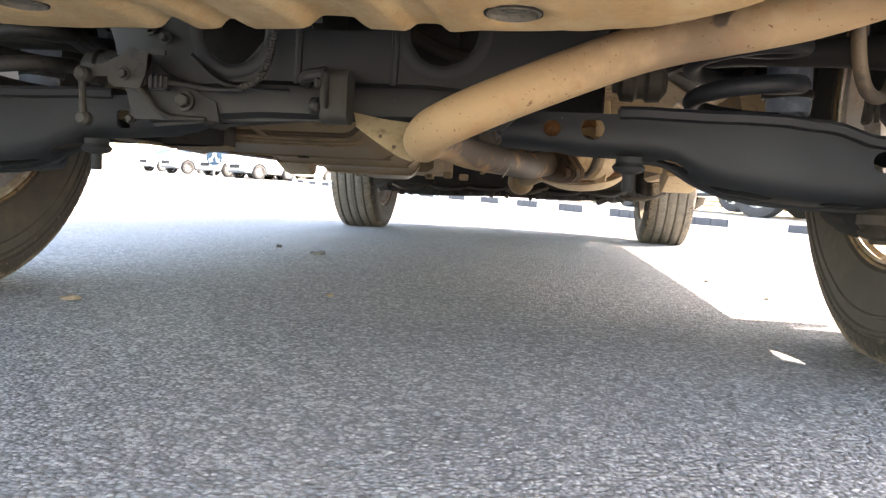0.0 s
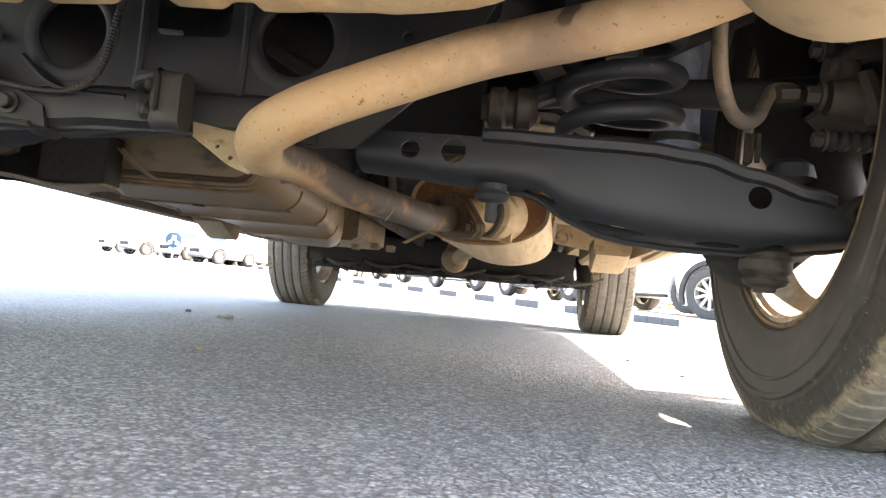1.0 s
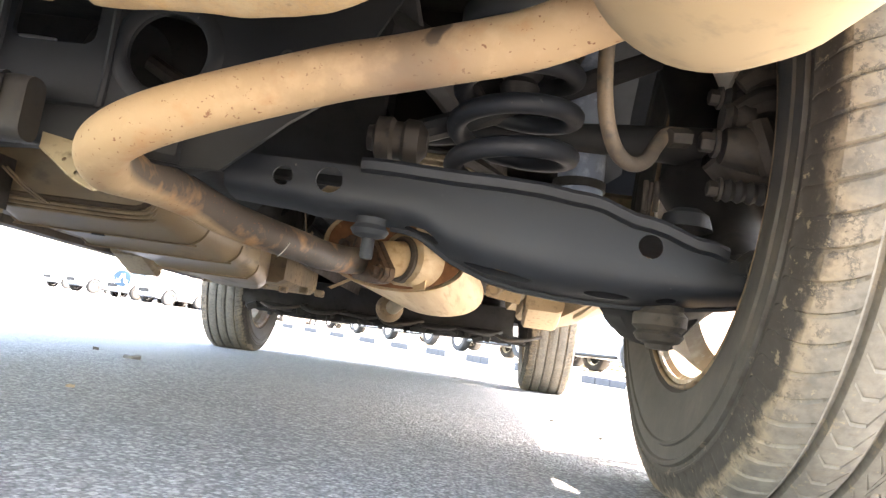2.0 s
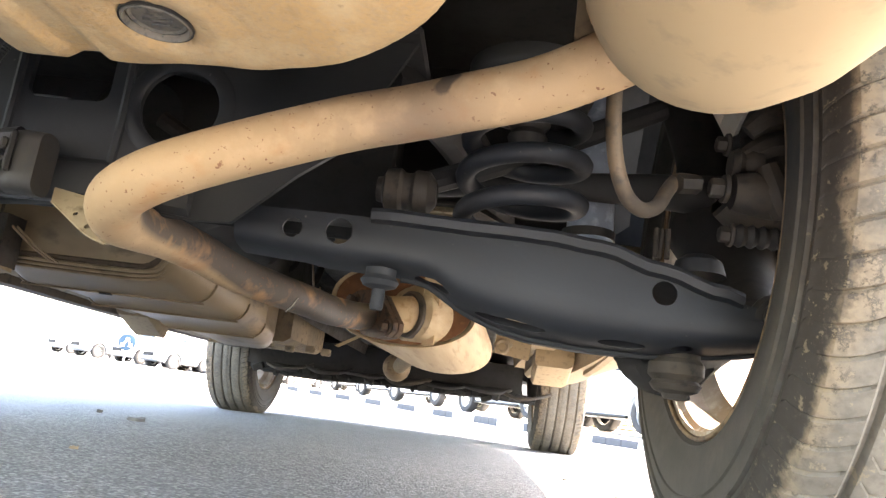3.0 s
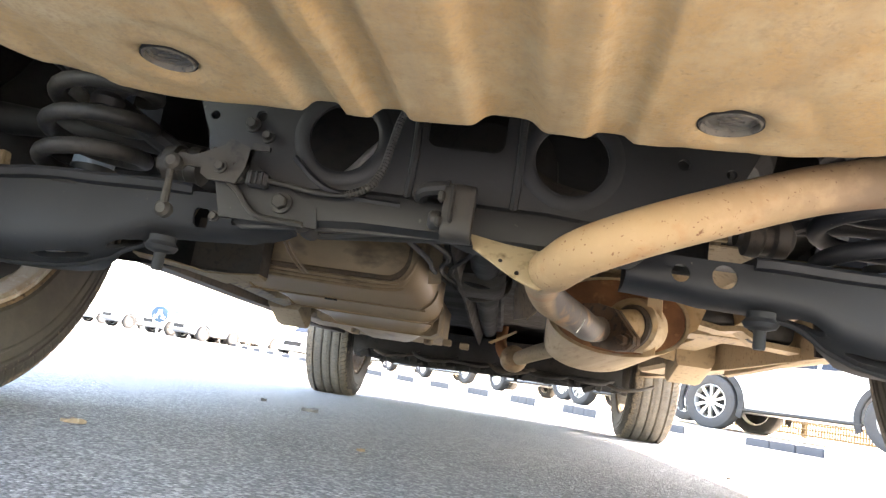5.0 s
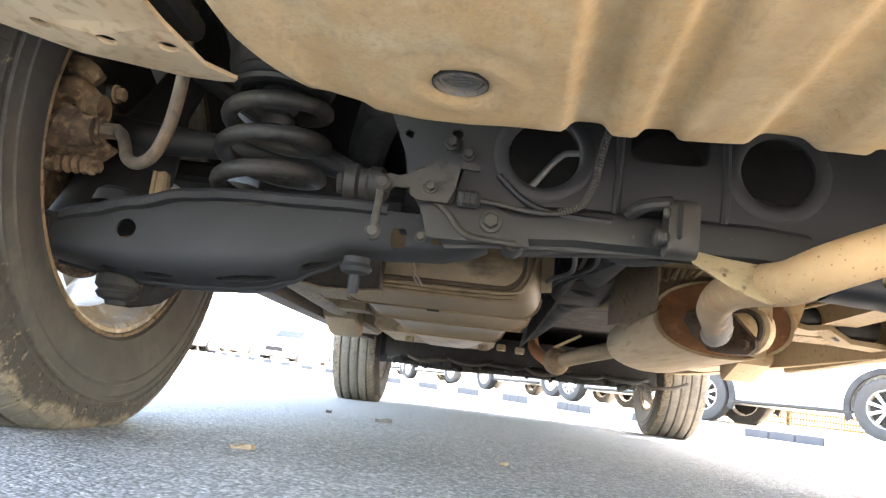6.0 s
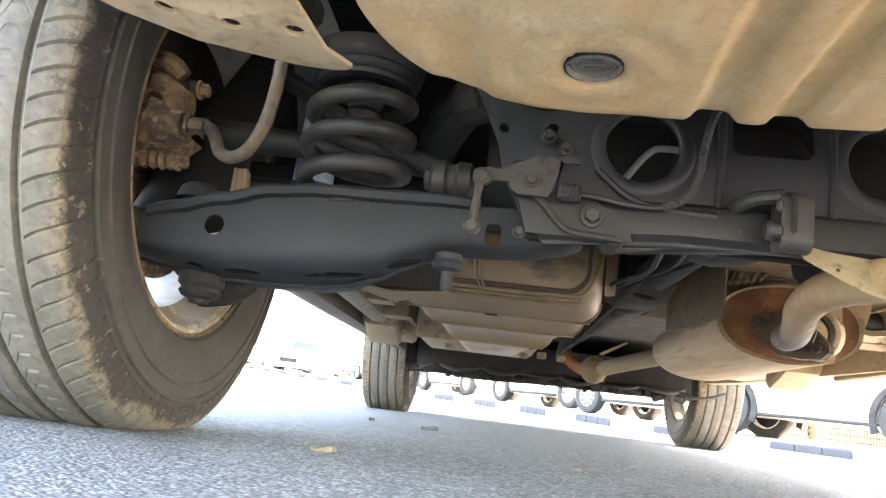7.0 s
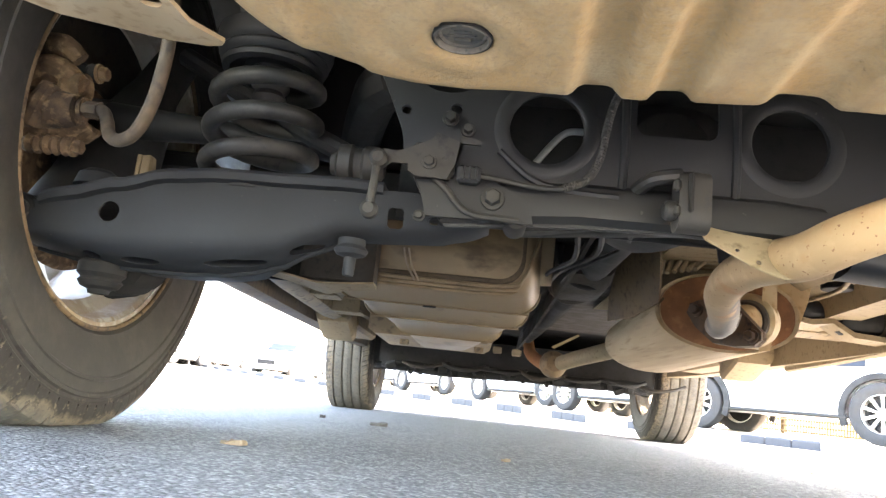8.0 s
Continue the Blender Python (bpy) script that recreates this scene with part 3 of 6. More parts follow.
# ---- wheels ----
def tyre_mesh(R, width, rim_r, lugs=92, grooves=4, n=920):
    """A tyre round the x axis, with long grooves, cut shoulders and fine slits; the outer face looks to +x."""
    bm = shape()
    h = width / 2
    side = [(rim_r - 0.004, 0.78, 0), (rim_r + 0.010, 0.88, 0), (rim_r + 0.014, 0.93, 0), (rim_r + 0.018, 0.93, 0), (rim_r + 0.03, 0.97, 0), (rim_r + 0.055, 1.02, 0), (R - 0.078, 1.022, 0), (R - 0.0765, 1.040, 0), (R - 0.0735, 1.040, 0), (R - 0.072, 1.020, 0), (R - 0.0585, 1.010, 0), (R - 0.056, 1.034, 0), (R - 0.052, 1.034, 0), (R - 0.050, 1.004, 0), (R - 0.046, 1.004, 0), (R - 0.0445, 1.014, 0), (R - 0.042, 1.012, 0), (R - 0.038, 0.99, 1), (R - 0.030, 0.975, 1), (R - 0.020, 0.95, 1), (R - 0.011, 0.90, 1), (R - 0.006, 0.83, 1), (R - 0.0035, 0.74, 1), (R - 0.002, 0.66, 1)]
    left = [(r, -x * h, f) for r, x, f in side]
    right = [(r, x * h, f) for r, x, f in side][::-1]
    tread = []
    gw = 0.0045
    xs = [(-0.58 + 1.16 * k / (grooves - 1)) * h for k in range(grooves)]
    for k, x in enumerate(xs):
        tread += [(R - 0.0012, x - gw - 0.002, 0), (R - 0.002, x - gw, 0), (R - 0.009, x - gw * 0.6, 0), (R - 0.009, x + gw * 0.6, 0), (R - 0.002, x + gw, 0), (R - 0.0012, x + gw + 0.002, 0)]
        if k < grooves - 1:
            xm = (x + xs[k + 1]) / 2
            tread += [(R, xm - 0.006, 2), (R + 0.0003, xm, 2), (R, xm + 0.006, 2)]
    prof = left + tread + right
    per = n // lugs
    slant = [(1.5 * (abs(x) / h) ** 2 if f != 2 else 0.9) * (1 if x > 0 else -1) * 2 * math.pi / lugs if r > R - 0.045 else 1.5 * (1 if x > 0 else -1) * 2 * math.pi / lugs for r, x, f in prof]
    # the shoulder cuts run in a wave
    slant = [off + (0.10 * math.sin(abs(x) / h * 11.0) * (1 if x > 0 else -1) * 2 * math.pi / lugs if f == 1 else 0) for (r, x, f), off in zip(prof, slant)]
    loops = []
    for j in range(n):
        row = []
        for (r, x, f), off in zip(prof, slant):
            a = 2 * math.pi * j / n + off
            if f == 1 and j % per < 1:
                r -= 0.0032
            elif f == 2 and j % per == 5:
                r -= 0.0016
            # the tyre stands flat on the ground and swells a little above it
            z = max(r * math.cos(a), -0.3580)
            x *= 1 + 0.045 * max(0, (-z - 0.27) / 0.09) * (1 if r < R - 0.02 else 0.4)
            row.append(bm.verts.new((x, r * math.sin(a), z)))
        loops.append(row)
    m = len(prof)
    for j in range(n):
        p, q = loops[j], loops[(j + 1) % n]
        for k in range(m):
            bm.faces.new((p[k], p[(k + 1) % m], q[(k + 1) % m], q[k]))
    return bm


def barrel_bm(rim_r, width):
    h = width / 2
    t = 0.006
    out = [(rim_r + 0.010, -h * 0.86), (rim_r + 0.012, -h * 0.82), (rim_r, -h * 0.78), (rim_r - 0.004, -h * 0.55), (rim_r - 0.022, -h * 0.40), (rim_r - 0.024, h * 0.30), (rim_r - 0.004, h * 0.55), (rim_r, h * 0.78), (rim_r + 0.012, h * 0.84), (rim_r + 0.010, h * 0.88)]
    inner = [(r - t - (0.006 if abs(x) > h * 0.8 else 0), x) for r, x in out[::-1]]
    return lathe(out + inner, (0, 0, 0), "x", 64, True)


def spokes_bm(rim_r, width, count=5, twin=True):
    bm = lathe([(0, width * 0.34), (0.055, width * 0.34), (0.07, width * 0.31), (0.075, width * 0.20), (0, width * 0.20)], (0, 0, 0), "x", 32)
    for k in range(count):
        for off in ((-8, 8) if twin else (0,)):
            a = radians(360 * k / count + off)
            c, s = math.cos(a), math.sin(a)
            secs = []
            for r, w, x0, x1 in ((0.05, 0.020, 0.20, 0.33), (0.12, 0.016, 0.22, 0.36), (rim_r - 0.03, 0.014, 0.26, 0.40), (rim_r - 0.008, 0.018, 0.24, 0.42)):
                loop = []
                for dw, x in ((-w, x0), (w, x0), (w * 0.8, x1), (-w * 0.8, x1)):
                    loop.append((x * width, r * s + dw * c, r * c - dw * s))
                secs.append(loop)
            add_loft(bm, secs)
    return bm


def mesh_of(name, bm, mat, smooth=35.0):
    ob = part(name, bm, mat, None, "", smooth)
    me = ob.data
    bpy.data.objects.remove(ob)
    return me


def child(name, me, parent, m, label=""):
    """An object on a shared mesh, under a parent whose own pose is a plain shift."""
    ob = new(name, me)
    ob.parent = parent
    ob.matrix_basis = m
    if label:
        tagged(ob, label)
    return ob


REAR_Y, FRONT_Y, HUB_Z, HUB_X, TYRE_R, TYRE_W, RIM_R = -0.236, 2.70, 0.362, 0.803, 0.368, 0.228, 0.228

CAR_AT = Vector((0, 1.2, 0))
car = thing("suv", CAR_AT, "silver-blue estate SUV with a dust-covered underside parked on asphalt", "car")

TYRE_ME = mesh_of("tyre", tyre_mesh(TYRE_R, TYRE_W, RIM_R), "tyre", 25)
REAR_TYRE_ME = mesh_of("tyre", tyre_mesh(TYRE_R + 0.006, TYRE_W, RIM_R), "tyre", 25)
BARREL_ME = mesh_of("rim", barrel_bm(RIM_R, TYRE_W), "rim_in")
SPOKE_ME = mesh_of("spokes", spokes_bm(RIM_R, TYRE_W), "alloy")
LIP_ME = mesh_of("rim_edge", lathe([(RIM_R + 0.0065 + 0.0032 * math.cos(a), -0.886 * TYRE_W / 2 + 0.0032 * math.sin(a)) for a in (2 * math.pi * k / 10 for k in range(10))], (0, 0, 0), "x", 96, True), "rim_edge")
DISC_ME = mesh_of("brake_disc", lathe([(0.07, -0.012), (0.128, -0.012), (0.130, -0.006), (0.130, 0.006), (0.128, 0.012), (0.07, 0.012)], (-0.015, 0, 0), "x", 48, True), "grey_part")


def car_wheel(side, y):
    w = new("wheel")
    w.parent = car
    w.matrix_basis = pose(side * (HUB_X if y > 0 else HUB_X - 0.012), y - CAR_AT.y, HUB_Z - 0.003, 0, 0, 0 if side > 0 else 180)
    tagged(w, "dusty black tyre on a five-spoke alloy wheel")
    child("tyre", TYRE_ME if y > 0 else REAR_TYRE_ME, w, Matrix(), "worn dusty black tyre with four long grooves")
    child("rim", BARREL_ME, w, Matrix(), "dusty silver rim barrel")
    child("rim_edge", LIP_ME, w, Matrix(), "rusty brown rim edge")
    child("spokes", SPOKE_ME, w, Matrix(), "silver alloy spokes")
    child("brake_disc", DISC_ME, w, Matrix())
    return w


for _s in (-1, 1):
    for _y in (REAR_Y, FRONT_Y):
        car_wheel(_s, _y)


# ---- car body ----
def body_shell():
    # y, half width, bottom, shoulder height, roof half width, roof height
    table = [(-1.22, 0.72, 0.62, 0.95, 0.50, 1.25), (-1.16, 0.84, 0.56, 1.02, 0.56, 1.47), (-0.95, 0.90, 0.50, 1.04, 0.58, 1.60), (-0.3, 0.93, 0.47, 1.05, 0.60, 1.65), (0.6, 0.93, 0.42, 1.04, 0.62, 1.67), (1.4, 0.93, 0.42, 1.03, 0.61, 1.64), (1.95, 0.93, 0.43, 1.02, 0.60, 1.44), (2.45, 0.93, 0.45, 1.00, 0.72, 1.09), (3.0, 0.92, 0.42, 0.95, 0.70, 1.03), (3.35, 0.86, 0.36, 0.86, 0.62, 0.93), (3.55, 0.70, 0.36, 0.74, 0.50, 0.80), (3.62, 0.50, 0.42, 0.66, 0.36, 0.70)]
    secs = []
    for i in range(45):
        y = -1.22 + (3.62 + 1.22) * i / 44
        w, zb, zs, wr, zr = lerp_table(table, y)
        half = [(0, zb), (w * 0.55, zb), (w * 0.88, zb), (w * 0.97, zb + 0.06), (w, zb + 0.22), (w * 0.995, zs - 0.12), (w * 0.97, zs), (wr + (w * 0.97 - wr) * 0.45, zs + (zr - zs) * 0.6), (wr, zr - 0.03), (wr * 0.85, zr), (0, zr + 0.015)]
        secs.append([(x, y, z) for x, z in half] + [(-x, y, z) for x, z in half[-2:0:-1]])
    return loft(secs)


body = part("body", body_shell(), "paint", car)
_cuts = []
for _y in (REAR_Y, FRONT_Y):
    for _s in (-1, 1):
        _cuts.append(lathe([(0, -0.24), (0.425, -0.24), (0.425, 0.24), (0, 0.24)], (_s * 0.82, _y, HUB_Z + 0.02), "x", 40))
for _s in (-1, 1):
    _cuts.append(box((_s * 0.46, -0.31, 0.50), (0.36, 0.56, 0.30)))
cut(body, _cuts)
body.data.materials.append(M["black_dull"])
for _p in body.data.polygons:
    c = _p.center
    in_arch = any(math.hypot(c.y - y, c.z - HUB_Z - 0.02) < 0.43 for y in (REAR_Y, FRONT_Y)) and abs(c.x) < 0.86
    in_bay = 0.27 < abs(c.x) < 0.65 and -0.6 < c.y < -0.02 and c.z < 0.66
    if in_arch or in_bay or (_p.normal.z < -0.4 and c.z < 0.66):
        _p.material_index = 1

for _s in (-1, 1):
    for _a, _b in ((1.03, 1.78), (0.08, 0.95), (-0.72, 0.0)):
        bm = loft([[(_s * 0.935, y, 1.08), (_s * 0.93, y, 1.08), (_s * 0.712, y2, 1.50), (_s * 0.717, y2, 1.50)] for y, y2 in ((_a, _a + 0.03), (_b, _b - (0.22 if _b > 1.5 else 0.03)))])
        part("window", bm, "glass", car, "dark tinted side window")
    part("headlight", box((_s * 0.66, 3.44, 0.80), (0.30, 0.16, 0.13), 0.03, (0, 0, -_s * 28)), "lamp", car)
    part("tail_lamp", box((_s * 0.78, -1.17, 1.02), (0.18, 0.10, 0.26), 0.03, (0, 0, _s * 10)), "tail", car)
    part("door_mirror", box((_s * 1.02, 1.72, 1.08), (0.20, 0.10, 0.14), 0.03), "paint", car)
    for _y in (0.98, 0.02):
        part("door_handle", box((_s * 0.945, _y - 0.15, 0.92), (0.025, 0.16, 0.03), 0.008), "paint", car)
part("windscreen", loft([[(x, y, z) for x, y, z in ((-0.62, 2.36, 1.12), (0.62, 2.36, 1.12), (0.53, 1.72, 1.57), (-0.53, 1.72, 1.57))], [(x, y + 0.03, z + 0.02) for x, y, z in ((-0.62, 2.36, 1.12), (0.62, 2.36, 1.12), (0.53, 1.72, 1.57), (-0.53, 1.72, 1.57))]]), "glass", car, "dark windscreen glass")
part("rear_window", loft([[(-0.58, -1.17, 1.12), (0.58, -1.17, 1.12), (0.50, -1.09, 1.45), (-0.50, -1.09, 1.45)], [(-0.58, -1.20, 1.12), (0.58, -1.20, 1.12), (0.50, -1.12, 1.45), (-0.50, -1.12, 1.45)]]), "glass", car, "dark rear window")
part("grille", box((0, 3.60, 0.62), (0.70, 0.06, 0.18), 0.02), "black_dull", car)

# sills: lower behind the middle of the car
for _s in (-1, 1):
    secs = []
    for y, up in ((0.20, 0.0), (0.95, 0.0), (1.8, 0.004), (2.26, 0.015)):
        prof = ((0.70, 0.285), (0.74, 0.282), (0.80, 0.297), (0.85, 0.325), (0.895, 0.38), (0.915, 0.432), (0.915, 0.50), (0.70, 0.50))
        secs.append([(_s * x, y, z + up) for x, z in prof])
    # darker colour on the left sill stands in for that side's shade
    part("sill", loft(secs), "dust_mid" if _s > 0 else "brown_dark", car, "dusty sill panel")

# unseen flaps, added to shape the shadow on the asphalt
for _s in (-1, 1):
    part("shadow_flap", loft([[(_s * x, y, z) for y, z in ((0.17, 0.36), (0.19, 0.36), (0.17, zl), (0.15, zl))] for x, zl in ((0.74, 0.22), (0.80, 0.195), (0.90, 0.20), (0.92, 0.24))]), "black_dull", car, "black flap ahead of the rear wheel")

# front bumper underside and engine tray
secs = []
for i in range(17):
    a = -1 + 2 * i / 16
    x = 0.90 * a
    y = 3.60 - 0.42 * abs(a) ** 2.6
    secs.append([(x, y - 0.22, 0.34), (x, y - 0.10, 0.285), (x, y, 0.29), (x, y + 0.02, 0.34), (x, y + 0.01, 0.50), (x, y - 0.2, 0.50)])
part("front_bumper", loft(secs), "paint", car, "low front bumper edge")

# ---- underside, rear ----
def well_pan():
    """The pressed spare-wheel well: a shallow tray with rounded corners and long channels."""
    bm = shape()
    hx, hy, cr, cy, z0, fil = 0.412, 0.36, 0.18, -0.955, 0.333, 0.028
    nx, ny, over = 230, 90, 0.05
    rows = []
    for j in range(ny + 1):
        row = []
        for i in range(nx + 1):
            x = (-1 + 2 * i / nx) * (hx + over)
            y = (-1 + 2 * j / ny) * (hy + over)
            qx, qy = abs(x) - (hx - cr), abs(y) - (hy - cr)
            ox, oy = max(qx, 0), max(qy, 0)
            dist = math.hypot(ox, oy) + min(max(qx, qy), 0) - cr
            px, py = x, y
            if dist > 0:
                if ox > 0 and oy > 0:
                    g = Vector((math.copysign(ox, x), math.copysign(oy, y))).normalized()
                elif qx > qy:
                    g = Vector((math.copysign(1, x), 0))
                else:
                    g = Vector((0, math.copysign(1, y)))
                px, py = x - g.x * dist, y - g.y * dist
                z = z0 + fil + dist * 2.2
            else:
                k = min(max((dist + fil) / fil, 0), 1)
                z = z0 + fil * (1 - math.sqrt(max(1 - k * k, 0)))
                ch = 0.0
                for c, w, d in ((-0.122, 0.018, 0.011), (-0.062, 0.016, 0.010), (0.040, 0.026, 0.011), (0.125, 0.016, 0.007), (-0.33, 0.02, 0.004)):
                    ch += d * math.exp(-(((px - c + 0.008) / w) ** 6))
                z += ch * (1 if py + cy > -1.22 else 0)
                z += 0.004 * noise.noise(Vector((px * 5, py * 5, 2.0))) + 0.0012 * noise.noise(Vector((px * 24, py * 24, 7.0)))
                for sx in (-0.222, 0.213):
                    rr = math.hypot(px - (sx - 0.014) * 0.99844, py + cy + 0.68 - (sx - 0.014) * 0.05582)
                    z += 0.004 * math.exp(-((rr / 0.034) ** 6)) + 0.010 * math.exp(-((rr / 0.021) ** 8)) + 0.002 * math.exp(-(((rr - 0.060) / 0.010) ** 2))
                z += 0.02 * max(0, -(py + cy + 0.68)) * 0.5
            row.append(bm.verts.new((px, py + cy, z)))
        rows.append(row)
    for j in range(ny):
        for i in range(nx):
            bm.faces.new((rows[j][i], rows[j][i + 1], rows[j + 1][i + 1], rows[j + 1][i]))
    bmesh.ops.rotate(bm, verts=bm.verts, cent=(0, -0.68, 0), matrix=Matrix.Rotation(radians(-3.2), 3, "Z"))
    bmesh.ops.translate(bm, verts=bm.verts, vec=(0.014, 0, 0))
    return bm


pan = part("spare_wheel_well", well_pan(), "pan", car, "tan dust-caked pressed spare wheel well", 50)
for _x, _f, _z in ((-0.222, 0.84, 0.3380), (0.213, 0.88, 0.3345)):
    bm = lathe([(r * _f, z) for r, z in ((0.0225, 0.0075), (0.0228, 0.0005), (0.0236, -0.0012), (0.0250, -0.0008), (0.0256, 0.001), (0.0256, 0.010))], (_x, -0.68, _z), "z", 48)
    part("drain_plug", bm, "plug", pan, "round grey rubber plug")
    bm = lathe([(r * _f, z) for r, z in ((0, 0.0030), (0.012, 0.0033), (0.0185, 0.0042), (0.0205, 0.0030), (0.0222, 0.0035), (0.0222, 0.009))], (_x, -0.68, _z), "z", 48)
    for dy in (-0.007, 0.0, 0.007):
        add_box(bm, (_x, -0.68 + dy * _f, _z + 0.0029), (0.020 - abs(dy), 0.0025, 0.0016), 0.0005)
    part("plug_face", bm, "plug", pan, "plug face with moulded ribs")
    part("plug_seal", lathe([(r * _f, z) for r, z in ((0.0256, 0.004), (0.0258, -0.0002), (0.0268, -0.0002), (0.0272, 0.004))], (_x, -0.68, _z), "z", 48), "black_dull", pan)

# pressed rail beside the well
bm = shape()
outline = [(-0.440, -1.16), (-0.436, -0.74), (-0.430, -0.675), (-0.421, -0.645), (-0.419, -0.630), (-0.426, -0.618), (-0.440, -0.613), (-0.470, -0.624), (-0.545, -0.655), (-0.60, -0.685), (-0.66, -0.735), (-0.66, -1.16)]
add_plate(bm, outline, [ring(-hx, -0.703 - 0.003 * k, 0.0082, 20) for k, hx in enumerate((0.448, 0.496, 0.549))], 0.004, XY(0.337))
for v in bm.verts:
    v.co.z += 0.16 * max(0, abs(v.co.x) - 0.50) + 0.25 * max(0, v.co.y + 0.665)
rail = part("rear_rail", bm, "dust", car, "tan dusty rail plate with three round holes")
# dark box added behind the holes in place of the shade inside the rail
part("hole_backing", box((-0.535, -0.90, 0.372), (0.19, 0.48, 0.02), 0.004), "black_dull", rail)
part("bumper_lip", tube([(-0.60, -0.90, 0.315), (-0.66, -0.84, 0.33), (-0.72, -0.78, 0.36), (-0.76, -0.74, 0.44)], [0.02, 0.018, 0.016, 0.014], 10), "dust", car)


# ---- rear subframe ----
def subframe():
    sub = new("rear_subframe")
    sub.parent = car
    sub.location = -CAR_AT
    tagged(sub, "black painted pressed-steel rear subframe")
    half = [(0.0, 0.270), (0.10, 0.266), (0.165, 0.262), (0.235, 0.255), (0.262, 0.285), (0.285, 0.33), (0.292, 0.36), (0.315, 0.41), (0.345, 0.47)]
    right = [(0.0, 0.270), (0.10, 0.266), (0.150, 0.264), (0.190, 0.266), (0.247, 0.320), (0.280, 0.345), (0.292, 0.36), (0.315, 0.41), (0.345, 0.47)]
    outline = right + [(-x, z) for x, z in half[:0:-1]]
    holes = [ring(-0.137, 0.372, 0.0395, 32), ring(0.117, 0.376, 0.040, 32), rounded(-0.043, 0.374, 0.043, 0.43, 0.012), ring(-0.289, 0.381, 0.0055, 12), ring(-0.235, 0.386, 0.0065, 12), ring(0.235, 0.386, 0.0065, 12), ring(0.285, 0.381, 0.0055, 12), ring(-0.245, 0.424, 0.02, 16, 0.035)]
    part("back_wall", plate(outline, holes, 0.006, XZ(-0.438)), "black", sub)
    # raised rims round the large holes
    for x, z, r in ((-0.137, 0.372, 0.0395), (0.117, 0.376, 0.040)):
        part("hole_rim", lathe([(r, 0.006), (r + 0.0005, 0.001), (r + 0.002, -0.0004), (r + 0.006, -0.0010), (r + 0.011, -0.0010), (r + 0.016, 0.0002), (r + 0.019, 0.003)], (x, -0.439, z), "y", 48), "black", sub)
    # lower box rail and forward lip
    secs = []
    for x in (-0.24, -0.165, -0.10, 0.0, 0.10, 0.15):
        z = 0.270 - 0.14 * max(0, abs(x) - 0.1) ** 1.0 * 0.6
        secs.append([(x, -0.447, z + 0.038), (x, -0.450, z + 0.028), (x, -0.448, z + 0.006), (x, -0.440, z), (x, -0.425, z + 0.001), (x, -0.408, z + 0.004), (x, -0.408, z + 0.05), (x, -0.43, z + 0.05)])
    low = part("lower_rail", loft(secs), "black", sub)
    cut(low, [box((x, -0.424, 0.27), (0.026, 0.012, 0.05), 0.004) for x in (-0.075, -0.030, 0.035)])
    # dark boss stands in for a shaded notch below the pivot
    part("notch_fill", lathe([(0, -0.020), (0.010, -0.019), (0.0125, -0.014), (0.0125, 0.016), (0.009, 0.020), (0, 0.020)], (-0.162, -0.425, 0.268), "y", 20), "black_dull", sub)
    lipm = plate([(-0.158, -0.444), (0.142, -0.444), (0.150, -0.430), (0.142, -0.412), (-0.158, -0.412)], [[(cx + 0.013 * math.cos(a) , -0.428 + 0.0055 * math.sin(a)) for a in (2 * math.pi * k / 16 for k in range(16))] for cx in (-0.075, -0.030, 0.035, 0.09)], 0.0015, XY(0.2665))
    for v in lipm.verts:
        v.co.y += 0.022
        v.co.z += 0.019 + 0.09 * v.co.x - 0.06 * max(0, abs(v.co.x) - 0.1) + 0.0010 * math.sin(v.co.x * 60)
        v.co.z -= 0.006
    part("lower_lip", lipm, "grey_part", sub, "dusty lower lip with slots")
    part("front_wall", box((0, -0.27, 0.385), (0.62, 0.01, 0.17), 0.003), "black_dull", sub)
    part("top_wall", box((0, -0.36, 0.472), (0.70, 0.20, 0.008), 0.003), "black_dull", sub)
    for x in (-0.056, 0.060):
        part("rib", tube([(x, -0.4375, 0.30), (x + 0.002, -0.4375, 0.36), (x, -0.4375, 0.45)], 0.005, 8), "black", sub)
    for s in (-1, 1):
        # pivot horn that takes the arm's inner end
        horn = [(s * 0.255, 0.262), (s * 0.145, 0.262), (s * 0.15, 0.285), (s * 0.215, 0.318), (s * 0.245, 0.34), (s * 0.27, 0.31)]
        if s < 0:
            part("pivot_horn", plate(horn[::-1], [], 0.006, XZ(-0.452)), "black", sub)
            part("pivot_bolt", bolt((s * 0.188, -0.453, 0.285), "y", 0.0085, 0.012), "grey_part", sub, "grey hexagon bolt head")
        # long side member going up and forward
        part("side_member", tube([(s * 0.30, -0.40, 0.44), (s * 0.36, -0.25, 0.47), (s * 0.42, 0.0, 0.46), (s * 0.44, 0.18, 0.42)], 0.032, 10), "black_dull", sub)
    part("brake_pipe", tube([(-0.156, -0.360, 0.345), (-0.143, -0.355, 0.360), (-0.126, -0.350, 0.385), (-0.112, -0.347, 0.402), (-0.098, -0.347, 0.408), (-0.06, -0.345, 0.408)], 0.0042, 10), "pole", sub, "thin grey pipe inside the subframe")
    part("inner_pipe", tube([(0.05, -0.34, 0.40), (0.10, -0.33, 0.375), (0.15, -0.34, 0.362), (0.20, -0.35, 0.362)], 0.010, 10, 4), "brown_black", sub)
    part("seam", tube([(-0.185, -0.446, 0.34), (-0.15, -0.447, 0.312), (-0.11, -0.448, 0.302), (-0.06, -0.448, 0.300)], 0.0035, 6), "black", sub)
    return sub


sub = subframe()


